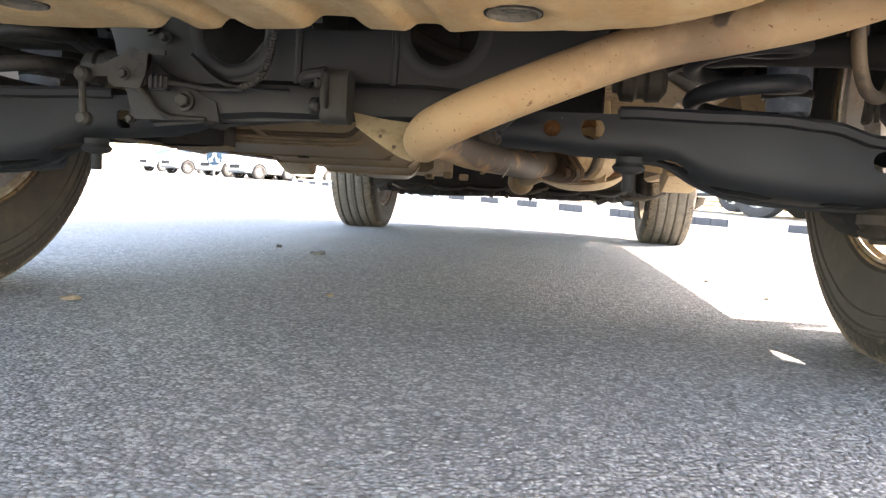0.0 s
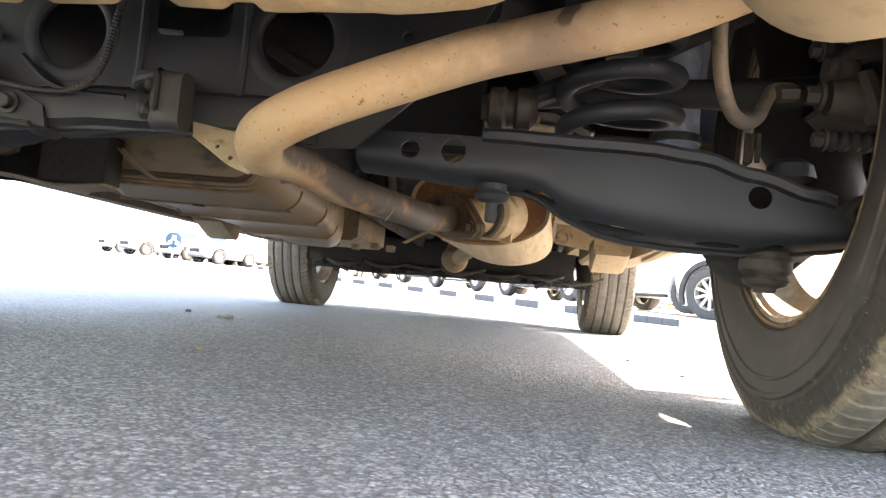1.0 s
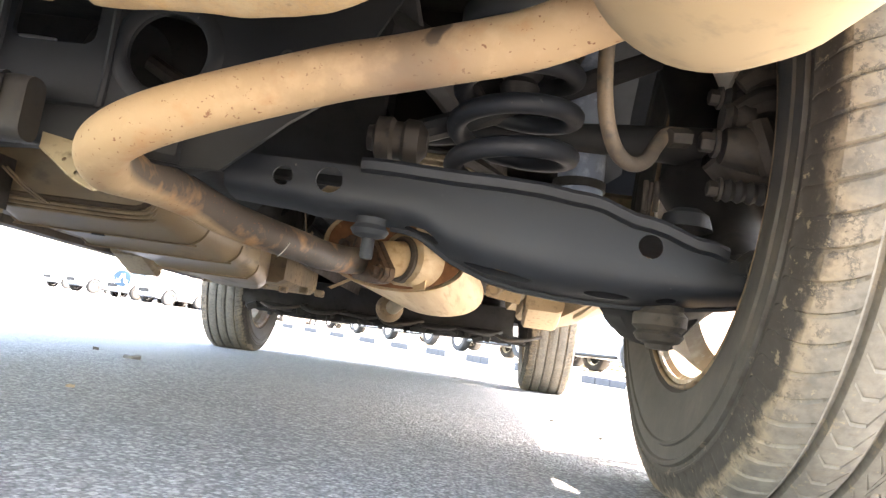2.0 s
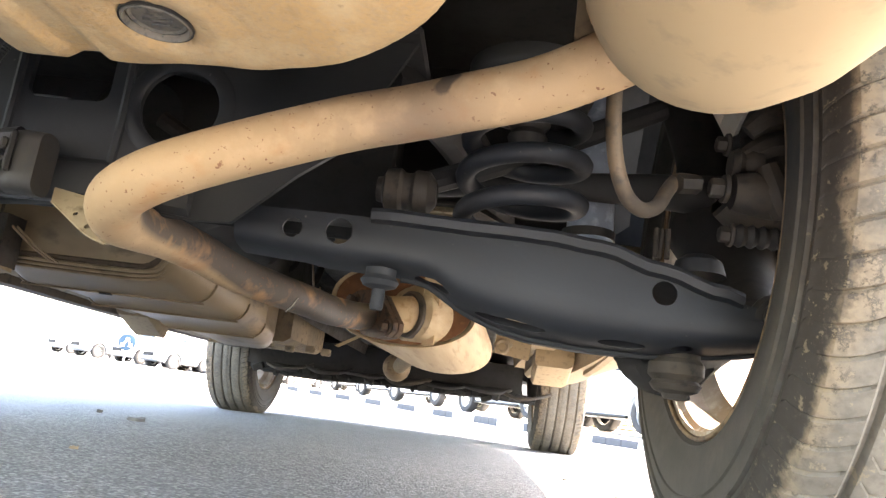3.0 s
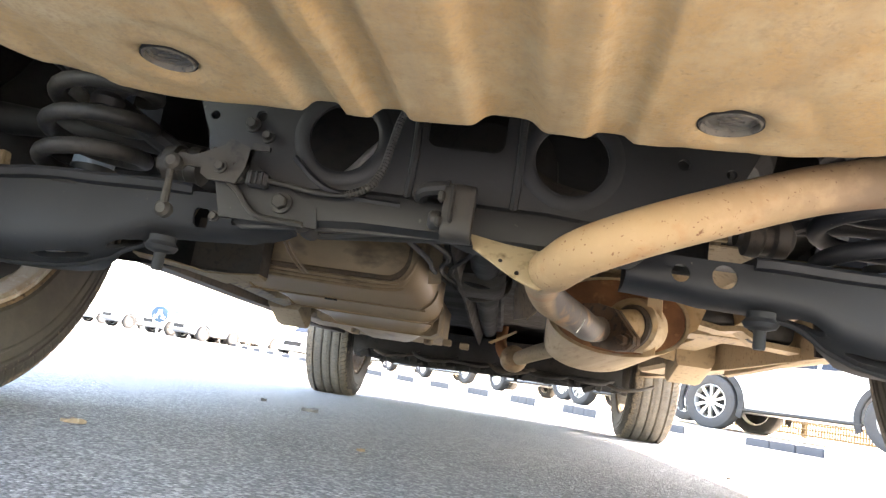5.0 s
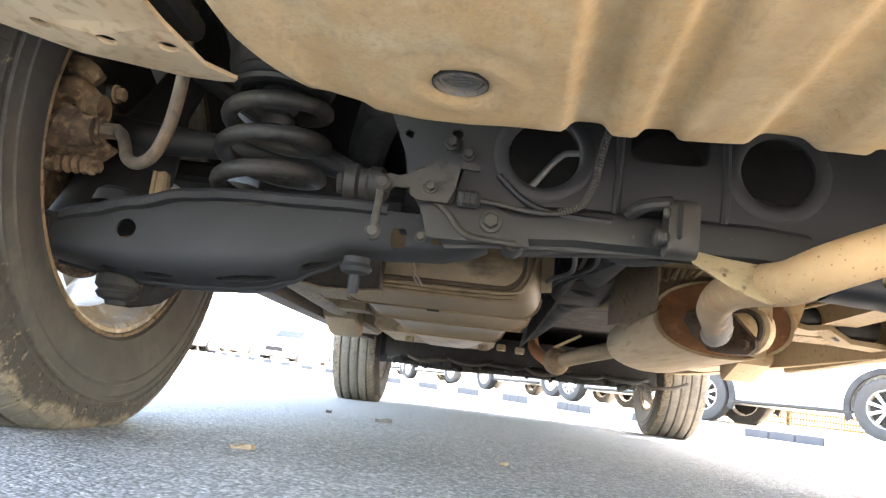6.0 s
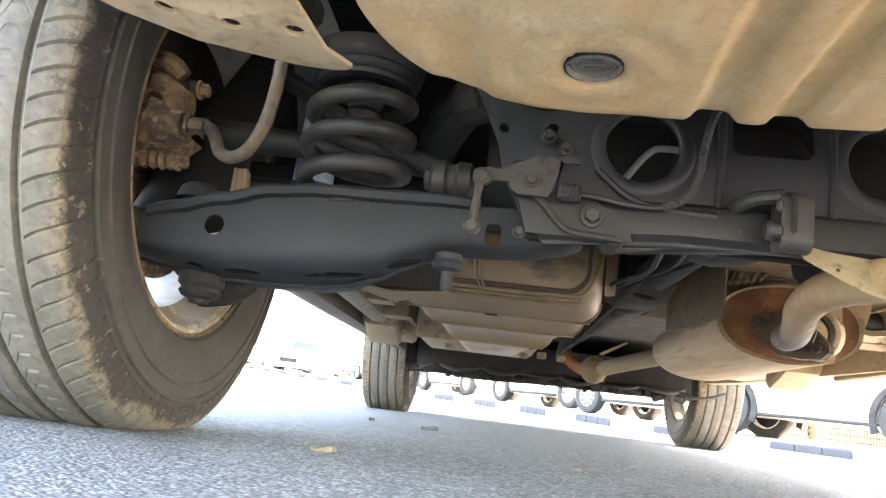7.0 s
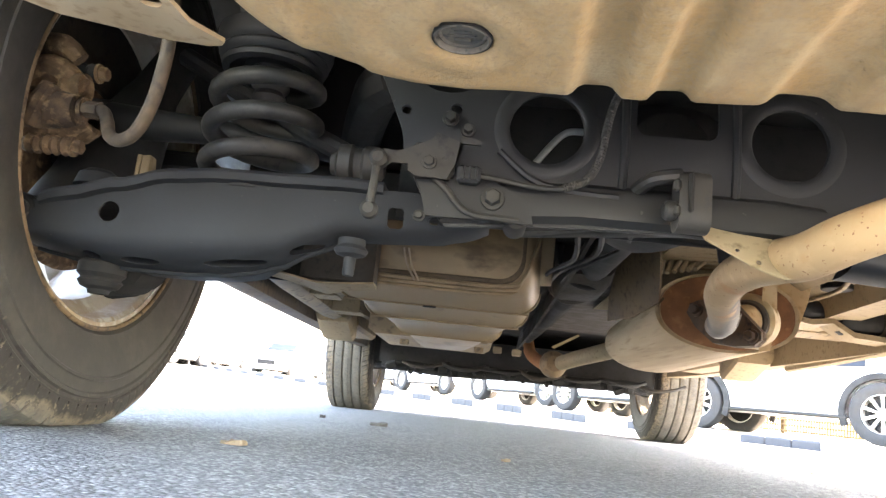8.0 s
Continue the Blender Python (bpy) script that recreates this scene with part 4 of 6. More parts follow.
# ---- rear lower arms ----
ARM = [(0.175, 0.300, 0.266), (0.212, 0.300, 0.252), (0.24, 0.300, 0.245), (0.311, 0.300, 0.241), (0.345, 0.300, 0.238), (0.372, 0.299, 0.224), (0.41, 0.298, 0.206), (0.45, 0.298, 0.197), (0.48, 0.297, 0.192), (0.53, 0.292, 0.189), (0.585, 0.277, 0.189), (0.64, 0.262, 0.194), (0.675, 0.254, 0.199), (0.70, 0.248, 0.204)]

# lower edge of the arm on the other side, which drops later
ARM_LOW = [(0.175, 0.256), (0.245, 0.253), (0.273, 0.249), (0.327, 0.248), (0.362, 0.246), (0.378, 0.242), (0.394, 0.231), (0.412, 0.220), (0.45, 0.210), (0.48, 0.205), (0.53, 0.202), (0.585, 0.202), (0.64, 0.207), (0.675, 0.212), (0.70, 0.217)]


def arm_heights(s, x):
    zt, zb = lerp_table(ARM, x)
    if s > 0:
        return zt + 0.004, lerp_table(ARM_LOW, x)[0]
    return zt, zb


def lower_arm(s):
    arm = new("lower_arm")
    arm.parent = car
    arm.location = -CAR_AT
    tagged(arm, "black pressed-steel rear lower suspension arm")
    secs = []
    for i in range(43):
        x = 0.185 + (0.70 - 0.185) * i / 42
        zt, zb = arm_heights(s, x)
        h = zt - zb
        k = min(max((x - 0.39) / 0.06, 0), 1) * min(max((0.72 - x) / 0.06, 0), 1)
        yf = -0.41 + 0.07 * k
        prof = [(-0.444, zt - 0.008), (-0.4452, zt - 0.020), (-0.4464, zb + 0.55 * h), (-0.4468, zb + 0.40 * h), (-0.4464, zb + 0.29 * h), (-0.4448 + 0.001 * k, zb + 0.20 * h), (-0.4405 + 0.003 * k, zb + 0.125 * h), (-0.433 + 0.006 * k, zb + 0.065 * h), (-0.421 + 0.012 * k, zb + 0.022 * h), (-0.408 + 0.02 * k, zb), (yf + 0.01, zb), (yf, zb + 0.008), (yf, zt - 0.008)]
        secs.append([(s * x, y, z) for y, z in prof])
    shell = part("shell", loft(secs), "arm_black", arm)
    cutters = [lathe([(0, -0.03), (0.0115, -0.03), (0.0115, 0.05), (0, 0.05)], (s * 0.591, -0.45, 0.240 if s < 0 else 0.254), "y", 24)]
    for x, rx in ((0.455, 0.034), (0.378, 0.018), (0.56, 0.022), (0.615, 0.010)):
        zt, zb = arm_heights(s, x)
        c = lathe([(0, -0.03), (0.0095, -0.03), (0.0095, 0.05), (0, 0.05)], (0, 0, 0), "z", 28)
        bmesh.ops.transform(c, matrix=pose(s * x, -0.419, zb + 0.003, -30 if x > 0.4 else -40, 0, 0) @ Matrix.Diagonal((rx / 0.0095, 1, 1, 1)), verts=c.verts)
        cutters.append(c)
    if s > 0:
        cutters += [lathe([(0, -0.03), (r, -0.03), (r, 0.05), (0, 0.05)], (x, -0.45, z), "y", 24) for x, z, r in ((0.241, 0.2775, 0.0098), (0.286, 0.279, 0.0130))]
    else:
        cutters += [box((-0.284, -0.45, 0.262), (0.017, 0.08, 0.022), 0.003), box((-0.243, -0.45, 0.262), (0.012, 0.08, 0.008), 0.003)]
    # the pressing is hollow
    inner = []
    for i in range(22):
        x = 0.195 + (0.682 - 0.195) * i / 21
        zt, zb = arm_heights(s, x)
        h = zt - zb
        k = min(max((x - 0.39) / 0.06, 0), 1) * min(max((0.72 - x) / 0.06, 0), 1)
        inner.append([(s * x, y, z) for y, z in ((-0.4405, zt - 0.012), (-0.4432, zb + 0.50 * h), (-0.4425, zb + 0.30 * h), (-0.4330 + 0.006 * k, zb + 0.13 * h), (-0.4000 + 0.02 * k, zb + 0.05 * h + 0.002), (-0.30, zb + 0.05 * h + 0.002), (-0.30, zt - 0.012))])
    cut(shell, [loft(inner)])
    cut(shell, cutters)
    # turned-out top flange
    secs = []
    for i in range(25):
        x = 0.30 + 0.37 * i / 24 if s < 0 else 0.315 + 0.345 * i / 24
        zt, zb = arm_heights(s, x)
        e = 0.007 * min(max((x - 0.30) / 0.03, 0), 1) * min(max((0.675 - x) / 0.03, 0.15), 1)
        secs.append([(s * x, -0.4445, zt - 0.0135), (s * x, -0.4475 - e, zt - 0.0115), (s * x, -0.449 - e * 1.1, zt - 0.004), (s * x, -0.447 - e, zt + 0.0), (s * x, -0.40, zt + 0.002), (s * x, -0.40, zt - 0.012)])
    part("flange", loft(secs), "arm_black", arm)
    # rolled lower edge
    edge = []
    for i in range(25):
        x = 0.345 + 0.345 * i / 24
        k = min(max((x - 0.39) / 0.06, 0), 1) * min(max((0.72 - x) / 0.06, 0), 1)
        edge.append((s * x, -0.405 + 0.02 * k, arm_heights(s, x)[1] - 0.0005))
    part("rolled_edge", tube(edge, 0.0038, 8, 2), "arm_black", arm)
    part("outer_bolt", bolt((s * 0.69, -0.446, 0.232 if s < 0 else 0.244), "y", 0.009, 0.014), "black", arm)
    part("outer_eye", disc((s * 0.693, -0.415, 0.228 if s < 0 else 0.24), "y", 0.026, 0.06, 24), "black_dull", arm)
    arm.matrix_basis = Matrix.Translation(-CAR_AT + Vector((0, 0.026, 0.002 if s < 0 else -0.005))) @ Matrix.Diagonal((1.018, 1.0, 1.0, 1.0))
    return arm


CALIPER_SHIFT = Vector((0, -0.012, -0.022))
for _s in (-1, 1):
    arm = lower_arm(_s)
    # coil spring between the arm and the body
    cx, cy = _s * 0.462, -0.375
    pts = []
    turns, z0, z1 = 3.15, 0.298, 0.430
    for k in range(int(turns * 24) + 1):
        a = 2 * math.pi * k / 24 + 0.6
        r = 0.056 + 0.004 * math.sin(math.pi * min(k / (turns * 24), 1))
        pts.append((cx + r * math.cos(a), cy + r * math.sin(a), z0 + (z1 - z0) * k / (turns * 24)))
    # lighter left and darker right coil paint in the light on each side
    spring = part("coil_spring", tube(pts, 0.0102, 14, 1), "arm_black" if _s > 0 else "grey_part", car, "black rear coil spring")
    seat = [(0.02, 0.470), (0.02, 0.440), (0.030, 0.436), (0.040, 0.440), (0.050, 0.434), (0.060, 0.430), (0.070, 0.432), (0.072, 0.437), (0.0695, 0.440), (0.075, 0.443), (0.0775, 0.448), (0.0745, 0.452), (0.080, 0.456), (0.082, 0.462), (0.082, 0.475)]
    part("spring_seat", lathe([(r * 0.84, z + 0.004) for r, z in seat], (cx, cy, 0), "z", 48), "black", spring)
    part("bump_stop", lathe([(0, 0.395), (0.018, 0.395), (0.021, 0.405), (0.017, 0.412), (0.023, 0.42), (0.019, 0.43), (0.025, 0.445), (0.025, 0.47)], (cx, cy, 0), "z", 24), "rubber", spring)
    part("lower_pad", lathe([(0, 0.284), (0.046, 0.284), (0.049, 0.290), (0.044, 0.295), (0.03, 0.294), (0, 0.294)], (cx, cy, 0), "z", 32), "black_dull", spring)
    # damper: a pale tube ahead of the spring, with a dark link crossing it
    damper = part("damper", tube([(_s * 0.552, -0.238, 0.318), (_s * 0.551, -0.236, 0.33), (_s * 0.549, -0.230, 0.45), (_s * 0.547, -0.225, 0.56)], [0.022, 0.028, 0.028, 0.028], 24, 3), "damper", car, "pale blue-grey damper tube")
    part("clamp", lathe([(0.0282, -0.006), (0.032, -0.005), (0.032, 0.005), (0.0282, 0.006)], (_s * 0.5495, -0.233, 0.345), "z", 24), "grey_part", damper)
    # near-black link colour stands in for the cavity's shade
    part("cross_link", tube([(_s * 0.36, -0.285, 0.372), (_s * 0.47, -0.285, 0.385), (_s * 0.60, -0.285, 0.392), (_s * 0.70, -0.28, 0.395)], [0.014, 0.013, 0.019, 0.026], 12, 4), "trim", car)
    # small tan bracket with ribs standing on the arm
    bm = box((_s * 0.612, -0.335, 0.316), (0.018 if _s < 0 else 0.008, 0.016, 0.036), 0.003, (0, _s * 6, 0))
    for k in range(2):
        add_tube(bm, [(_s * (0.606 + 0.012 * k), -0.345, 0.300), (_s * (0.606 + 0.012 * k), -0.345, 0.332)], 0.003, 8, 1)
    part("link_bracket", bm, "dust_mid" if _s < 0 else "brown_black", car, "small dusty ribbed bracket above the arm")
    part("arm_boss", lathe([(0, 0.309), (0.014, 0.308), (0.022, 0.302), (0.026, 0.288), (0, 0.288)], (_s * 0.640, -0.385, -0.012), "z", 24), "arm_black", car)
    # knuckle and caliper; brown-black on the right side stands in for its shade
    knuckle = new("knuckle")
    knuckle.parent = car
    knuckle.location = -CAR_AT
    tagged(knuckle, "dust-caked cast wheel carrier")
    bm = tube([(_s * 0.69, -0.40, 0.235), (_s * 0.70, -0.33, 0.29), (_s * 0.70, -0.25, 0.362), (_s * 0.69, -0.20, 0.47), (_s * 0.66, -0.18, 0.56)], [0.024, 0.034, 0.06, 0.034, 0.028], 14)
    part("carrier", bm, "black_dull", knuckle)
    part("hub", disc((_s * 0.735, REAR_Y, HUB_Z), "x", 0.075, 0.07, 32), "black_dull", knuckle)
    part("splash_shield", lathe([(r if _s < 0 else 0.8 * r, x) for r, x in ((0.07, 0), (0.158, 0), (0.165, _s * 0.008), (0.158, _s * 0.002), (0.07, _s * 0.002))], (_s * 0.755, REAR_Y, HUB_Z), "x", 40), "caliper" if _s < 0 else "brown_black", knuckle)
    # half ring added to keep the upper wheel dark, as in shade
    part("dust_cover", loft([[(_s * 0.750, REAR_Y + r * math.cos(a), HUB_Z + r * math.sin(a)) for r in (0.09, 0.208)] + [(_s * 0.754, REAR_Y + r * math.cos(a), HUB_Z + r * math.sin(a)) for r in (0.208, 0.09)] for a in (radians(5 + 11 * k) for k in range(17))]), "brown_black", knuckle)
    bm = loft([[(_s * x, y, z) for y, z in rounded(-0.415, z0, -0.355, z1, 0.016, 3)] for x, z0, z1 in ((0.655, 0.362, 0.384), (0.668, 0.350, 0.392), (0.690, 0.345, 0.398), (0.715, 0.338, 0.405), (0.765, 0.338, 0.405), (0.77, 0.345, 0.398))])
    add_tube(bm, [(_s * 0.655, -0.418, 0.372), (_s * 0.69, -0.418, 0.372), (_s * 0.76, -0.41, 0.375)], [0.017, 0.023, 0.025], 16, 2)
    add_tube(bm, [(_s * 0.735, -0.40, 0.41), (_s * 0.70, -0.405, 0.425), (_s * 0.668, -0.40, 0.408)], [0.022, 0.017, 0.012], 10, 4)
    add_tube(bm, [(_s * 0.765, -0.35, 0.46), (_s * 0.735, -0.37, 0.44), (_s * 0.70, -0.385, 0.405)], [0.028, 0.024, 0.02], 12, 4)
    add_tube(bm, [(_s * 0.70, -0.425, 0.350), (_s * 0.690, -0.43, 0.372), (_s * 0.683, -0.428, 0.395)], [0.011, 0.014, 0.011], 10, 4)
    add_tube(bm, [(_s * 0.72, -0.40, 0.455), (_s * 0.690, -0.41, 0.452), (_s * 0.672, -0.405, 0.438)], [0.015, 0.013, 0.010], 10, 3)
    add_lathe(bm, [(0.0, -0.016), (0.013, -0.015), (0.016, -0.009), (0.013, -0.004), (0.017, 0.002), (0.017, 0.012)], (_s * 0.672, -0.402, 0.405), "x", 16)
    bmesh.ops.translate(bm, verts=bm.verts, vec=CALIPER_SHIFT)
    part("caliper", bm, ("caliper" if _s < 0 else "brown_black"), knuckle, "tan dust-caked brake caliper")
    for z, y in ((0.432, -0.385), (0.334, -0.405)):
        ribs = [(0, -0.026)] + [(0.0115 if k % 2 else 0.0085, -0.026 + 0.0052 * k) for k in range(11)] + [(0, 0.026)]
        part("slider_boot", lathe(ribs, (_s * 0.688, y - 0.012, z - 0.022), "x", 18), "black_dull" if z > 0.4 or _s > 0 else "caliper", knuckle, "ribbed slider boot")
        part("slider_bolt", bolt((_s * 0.660, y - 0.012, z - 0.022), "x", 0.008, 0.012, -_s), ("caliper" if _s < 0 else "brown_black"), knuckle)
    part("banjo_bolt", bolt((_s * 0.650, -0.430, 0.352), "x", 0.0095, 0.016, -_s), "caliper" if _s < 0 else "brown_black", knuckle)
    part("arch_liner", loft([[(_s * 0.60, -0.262 + 0.40 * math.cos(a), 0.38 + 0.40 * math.sin(a)), (_s * 0.665, -0.262 + 0.43 * math.cos(a), 0.38 + 0.43 * math.sin(a)), (_s * 0.665, -0.262 + 0.435 * math.cos(a), 0.38 + 0.435 * math.sin(a)), (_s * 0.60, -0.262 + 0.405 * math.cos(a), 0.38 + 0.405 * math.sin(a))] for a in (radians(10 + 17 * k) for k in range(9))]), "black_dull", knuckle)
    out = 0.0 if _s < 0 else -0.018
    bm = tube([(_s * (0.640 + out), -0.438, 0.350), (_s * (0.636 + out), -0.439, 0.350), (_s * (0.620 + out), -0.445, 0.347)], 0.0090, 6, 1)
    part("hose_nut", bm, "hose" if _s < 0 else "brown_black", knuckle)
    # rubber-booted ball joint low in the wheel
    bm = loft([[(_s * x, y, z) for x, y, z in ((0.585 + a, -0.35 + c, h), (0.640, -0.375 + c, h + 0.3 * a), (0.705 - a, -0.34 + c, h + a), (0.70 - a, -0.24 - c, h), (0.63 + a, -0.225 - c, h), (0.57 + a, -0.28, h + 0.2 * a))] for a, c, h in ((-0.012, 0.0, 0.240), (0.006, 0.004, 0.212), (0.012, 0.018, 0.190), (0.028, 0.026, 0.170), (0.042, 0.036, 0.160))])
    bmesh.ops.bevel(bm, geom=bm.edges[:], offset=0.005, segments=2, affect="EDGES")
    part("lower_casting", bm, "black_dull", knuckle, "black shaped lower knuckle casting")
    part("ball_joint", lathe([(0, -0.030), (0.011, -0.030), (0.013, -0.025), (0.021, -0.022), (0.025, -0.016), (0.022, -0.012), (0.027, -0.007), (0.027, 0.004), (0.023, 0.009), (0.023, 0.016), (0.016, 0.024), (0, 0.026)], (_s * 0.632, -0.352, 0.188), "z", 28), "brown_black" if _s > 0 else "black_dull", knuckle)
    # brake hose in a U
    off = Vector((0, 0.012 if _s > 0 else 0, 0.008 if _s > 0 else 0))
    run = [(0.642, -0.437, 0.350), (0.617, -0.446, 0.346), (0.601, -0.460, 0.329), (0.586, -0.477, 0.309), (0.566, -0.491, 0.300), (0.545, -0.504, 0.306), (0.529, -0.516, 0.328), (0.521, -0.523, 0.358), (0.518, -0.527, 0.395), (0.521, -0.529, 0.46)]
    if _s > 0:
        run = [(0.528 + (x - 0.518) * 0.76, y, z) for x, y, z in run[:-1]]
    part("brake_hose", tube([Vector((_s * x, y, z)) + off for x, y, z in run], 0.0068, 18, 8), "hose", car, "dusty looped rubber brake hose")
    # upper link with its bush
    # coloured near black as well, for the shade above the arm
    link = part("upper_link", tube([(_s * 0.35, -0.36, 0.345), (_s * 0.45, -0.32, 0.40), (_s * 0.62, -0.27, 0.50)], [0.013, 0.014, 0.013], 10, 3), "trim", car)
    part("bush", lathe([(0, -0.032), (0.013, -0.032), (0.014, -0.026), (0.023, -0.022), (0.024, -0.008), (0.020, -0.004), (0.020, 0.004), (0.024, 0.008), (0.023, 0.022), (0.012, 0.03), (0, 0.03)], (_s * 0.345, -0.37, 0.335), "x", 24), "brown_black" if _s > 0 else "grey_part", link)

# ---- ride-height sensor on one arm ----
sensor = new("height_sensor")
sensor.parent = car
sensor.location = -CAR_AT
tagged(sensor, "grey ride-height sensor with bracket and link rod")
bm = plate([(-0.312, 0.317), (-0.300, 0.323), (-0.290, 0.321), (-0.281, 0.324), (-0.255, 0.337), (-0.250, 0.345), (-0.222, 0.335), (-0.205, 0.335), (-0.205, 0.340), (-0.225, 0.343), (-0.229, 0.312), (-0.236, 0.296), (-0.268, 0.297), (-0.276, 0.302), (-0.277, 0.309), (-0.294, 0.309), (-0.300, 0.303), (-0.312, 0.305)][::-1], [ring(-0.240, 0.3165, 0.0025, 8)], 0.004, XZ(-0.472))
part("bracket", bm, "grey_part", sensor)
part("sensor_body", box((-0.252, -0.462, 0.317), (0.045, 0.018, 0.036), 0.005), "grey_part", sensor)
part("arm_bolt", bolt((-0.255, -0.474, 0.312), "y", 0.0055, 0.006), "grey_part", sensor)
part("arm_bolt", bolt((-0.240, -0.444, 0.372), "y", 0.0062, 0.010), "grey_part", sensor)
part("arm_bolt", bolt((-0.220, -0.444, 0.360), "y", 0.0052, 0.010), "grey_part", sensor)
part("link_rod", tube([(-0.307, -0.476, 0.309), (-0.308, -0.474, 0.29), (-0.311, -0.468, 0.262)], [0.0050, 0.0040, 0.0050], 10, 4), "grey_part", sensor)
part("link_ball", disc((-0.306, -0.476, 0.310), "y", 0.0092, 0.016, 20, 0.4), "grey_part", sensor)
part("link_ball", disc((-0.311, -0.466, 0.259), "y", 0.0092, 0.016, 20, 0.4), "grey_part", sensor)
bm = box((-0.214, -0.466, 0.304), (0.024, 0.014, 0.018), 0.003)
for k in range(3):
    add_box(bm, (-0.219 + 0.006 * k, -0.474, 0.304), (0.002, 0.004, 0.015), 0.0007)
part("connector", bm, "black", sensor)
harness = part("cable", tube([(-0.203, -0.467, 0.304), (-0.18, -0.466, 0.302), (-0.15, -0.464, 0.2985), (-0.118, -0.462, 0.300), (-0.095, -0.460, 0.312), (-0.083, -0.458, 0.335), (-0.078, -0.456, 0.365), (-0.072, -0.456, 0.395), (-0.062, -0.455, 0.42)], 0.0030, 8, 5), "grey_part", sensor, "thin grey cable")
bm = shape()
_path = curve_points([(-0.118, -0.462, 0.300), (-0.095, -0.460, 0.312), (-0.083, -0.458, 0.335), (-0.078, -0.456, 0.365), (-0.072, -0.456, 0.395), (-0.062, -0.455, 0.42)], 16)
add_tube(bm, _path, [0.0047 if k % 2 else 0.0039 for k in range(len(_path))], 8, 1)
part("conduit", bm, "rubber", sensor, "corrugated conduit")
part("small_bolt", bolt((-0.262, -0.447, 0.262), "y", 0.0045, 0.006), "grey_part", sensor)

part("horn_edge", tube([(-0.249, -0.458, 0.300), (-0.236, -0.458, 0.290), (-0.222, -0.458, 0.274), (-0.208, -0.458, 0.266), (-0.180, -0.457, 0.264), (-0.160, -0.456, 0.263)], 0.0035, 8, 4), "grey_part", sub)
# exhaust hanger under the subframe
hanger = new("exhaust_hanger")
hanger.parent = car
hanger.location = -CAR_AT
tagged(hanger, "dark rubber exhaust hanger block on a bent rod")
bm = loft([[(0.006 + dx, y, z) for y, z in rounded(-0.494 + abs(dx) * 0.3, 0.262, -0.460, 0.322, 0.012)] for dx in (-0.0155, -0.013, -0.008, -0.006, -0.003, 0.012, 0.0155)])
part("rubber_block", bm, "rubber", hanger)
part("slot", box((0.000, -0.4955, 0.297), (0.005, 0.006, 0.040), 0.002), "black_dull", hanger)
part("rod", tube([(-0.040, -0.438, 0.312), (-0.037, -0.462, 0.312), (-0.028, -0.475, 0.315), (-0.005, -0.480, 0.318)], 0.0075, 10, 4), "rubber", hanger)
for _z in (0.279, 0.305):
    part("clip", box((-0.012, -0.489, _z), (0.007, 0.010, 0.012), 0.0025), "grey_part", hanger)
part("rod_end", disc((-0.016, -0.482, 0.281), "x", 0.010, 0.014, 16, 0.3), "rubber", hanger)

# ---- exhaust ----
exhaust = new("exhaust")
exhaust.parent = car
exhaust.location = -CAR_AT
tagged(exhaust, "tan dusty exhaust with two mufflers")
PIPE = [(0.234, 0.132, 0.262), (0.216, 0.078, 0.255), (0.197, 0.005, 0.250), (0.188, -0.03, 0.250), (0.176, -0.065, 0.251), (0.150, -0.14, 0.252), (0.122, -0.22, 0.255), (0.108, -0.30, 0.260), (0.104, -0.38, 0.258), (0.105, -0.44, 0.252), (0.111, -0.492, 0.248), (0.128, -0.530, 0.257), (0.165, -0.550, 0.273), (0.219, -0.553, 0.296), (0.31, -0.547, 0.333), (0.36, -0.546, 0.348), (0.40, -0.560, 0.354), (0.47, -0.585, 0.366), (0.54, -0.63, 0.385)]
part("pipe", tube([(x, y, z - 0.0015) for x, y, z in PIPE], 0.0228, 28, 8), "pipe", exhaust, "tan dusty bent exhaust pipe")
bm = plate([(0.018, 0.2665), (0.040, 0.2530), (0.066, 0.2372), (0.090, 0.2285), (0.108, 0.2300), (0.112, 0.262), (0.090, 0.272), (0.050, 0.276), (0.012, 0.283)], [ring(0.066, 0.2440, 0.0026, 10), ring(0.048, 0.2560, 0.0022, 10)], 0.003, Matrix.Translation((0.007, 0.010, -0.004)) @ XZ(-0.484))
for v in bm.verts:
    v.co.y += 0.55 * (v.co.z - 0.235)
part("hanger_plate", bm, "dust_mid", exhaust, "brown pressed hanger plate on the pipe")
part("hanger_edge", tube([(0.025, -0.458, 0.2625), (0.047, -0.465, 0.2490), (0.073, -0.4735, 0.2332), (0.097, -0.478, 0.2245)], 0.0013, 6, 3), "dust_mid", exhaust)
part("wire_clip", tube([(0.170, -0.136, 0.222), (0.176, -0.130, 0.232), (0.181, -0.125, 0.244)], 0.0009, 6, 3), "steel", exhaust)
# rear muffler
secs = []
for y, f in ((-0.606, 0.02), (-0.609, 0.25), (-0.617, 0.45), (-0.633, 0.65), (-0.660, 0.82), (-0.700, 0.94), (-0.75, 0.99), (-0.80, 1.0), (-0.95, 1.0), (-1.08, 0.98), (-1.10, 0.9), (-1.105, 0.1)):
    secs.append([(0.567 + 0.099 * f * math.cos(a), y, 0.399 + 0.099 * f * math.sin(a)) for a in (2 * math.pi * j / 48 for j in range(48))])
part("rear_muffler", loft(secs), "bulb", exhaust, "tan dusty oval rear muffler")
bm = plate(rounded(0.484, 0.385, 0.532, 0.490, 0.014, 4), [ring(0.508, 0.462, 0.006, 12)], 0.004, XZ(-0.600))
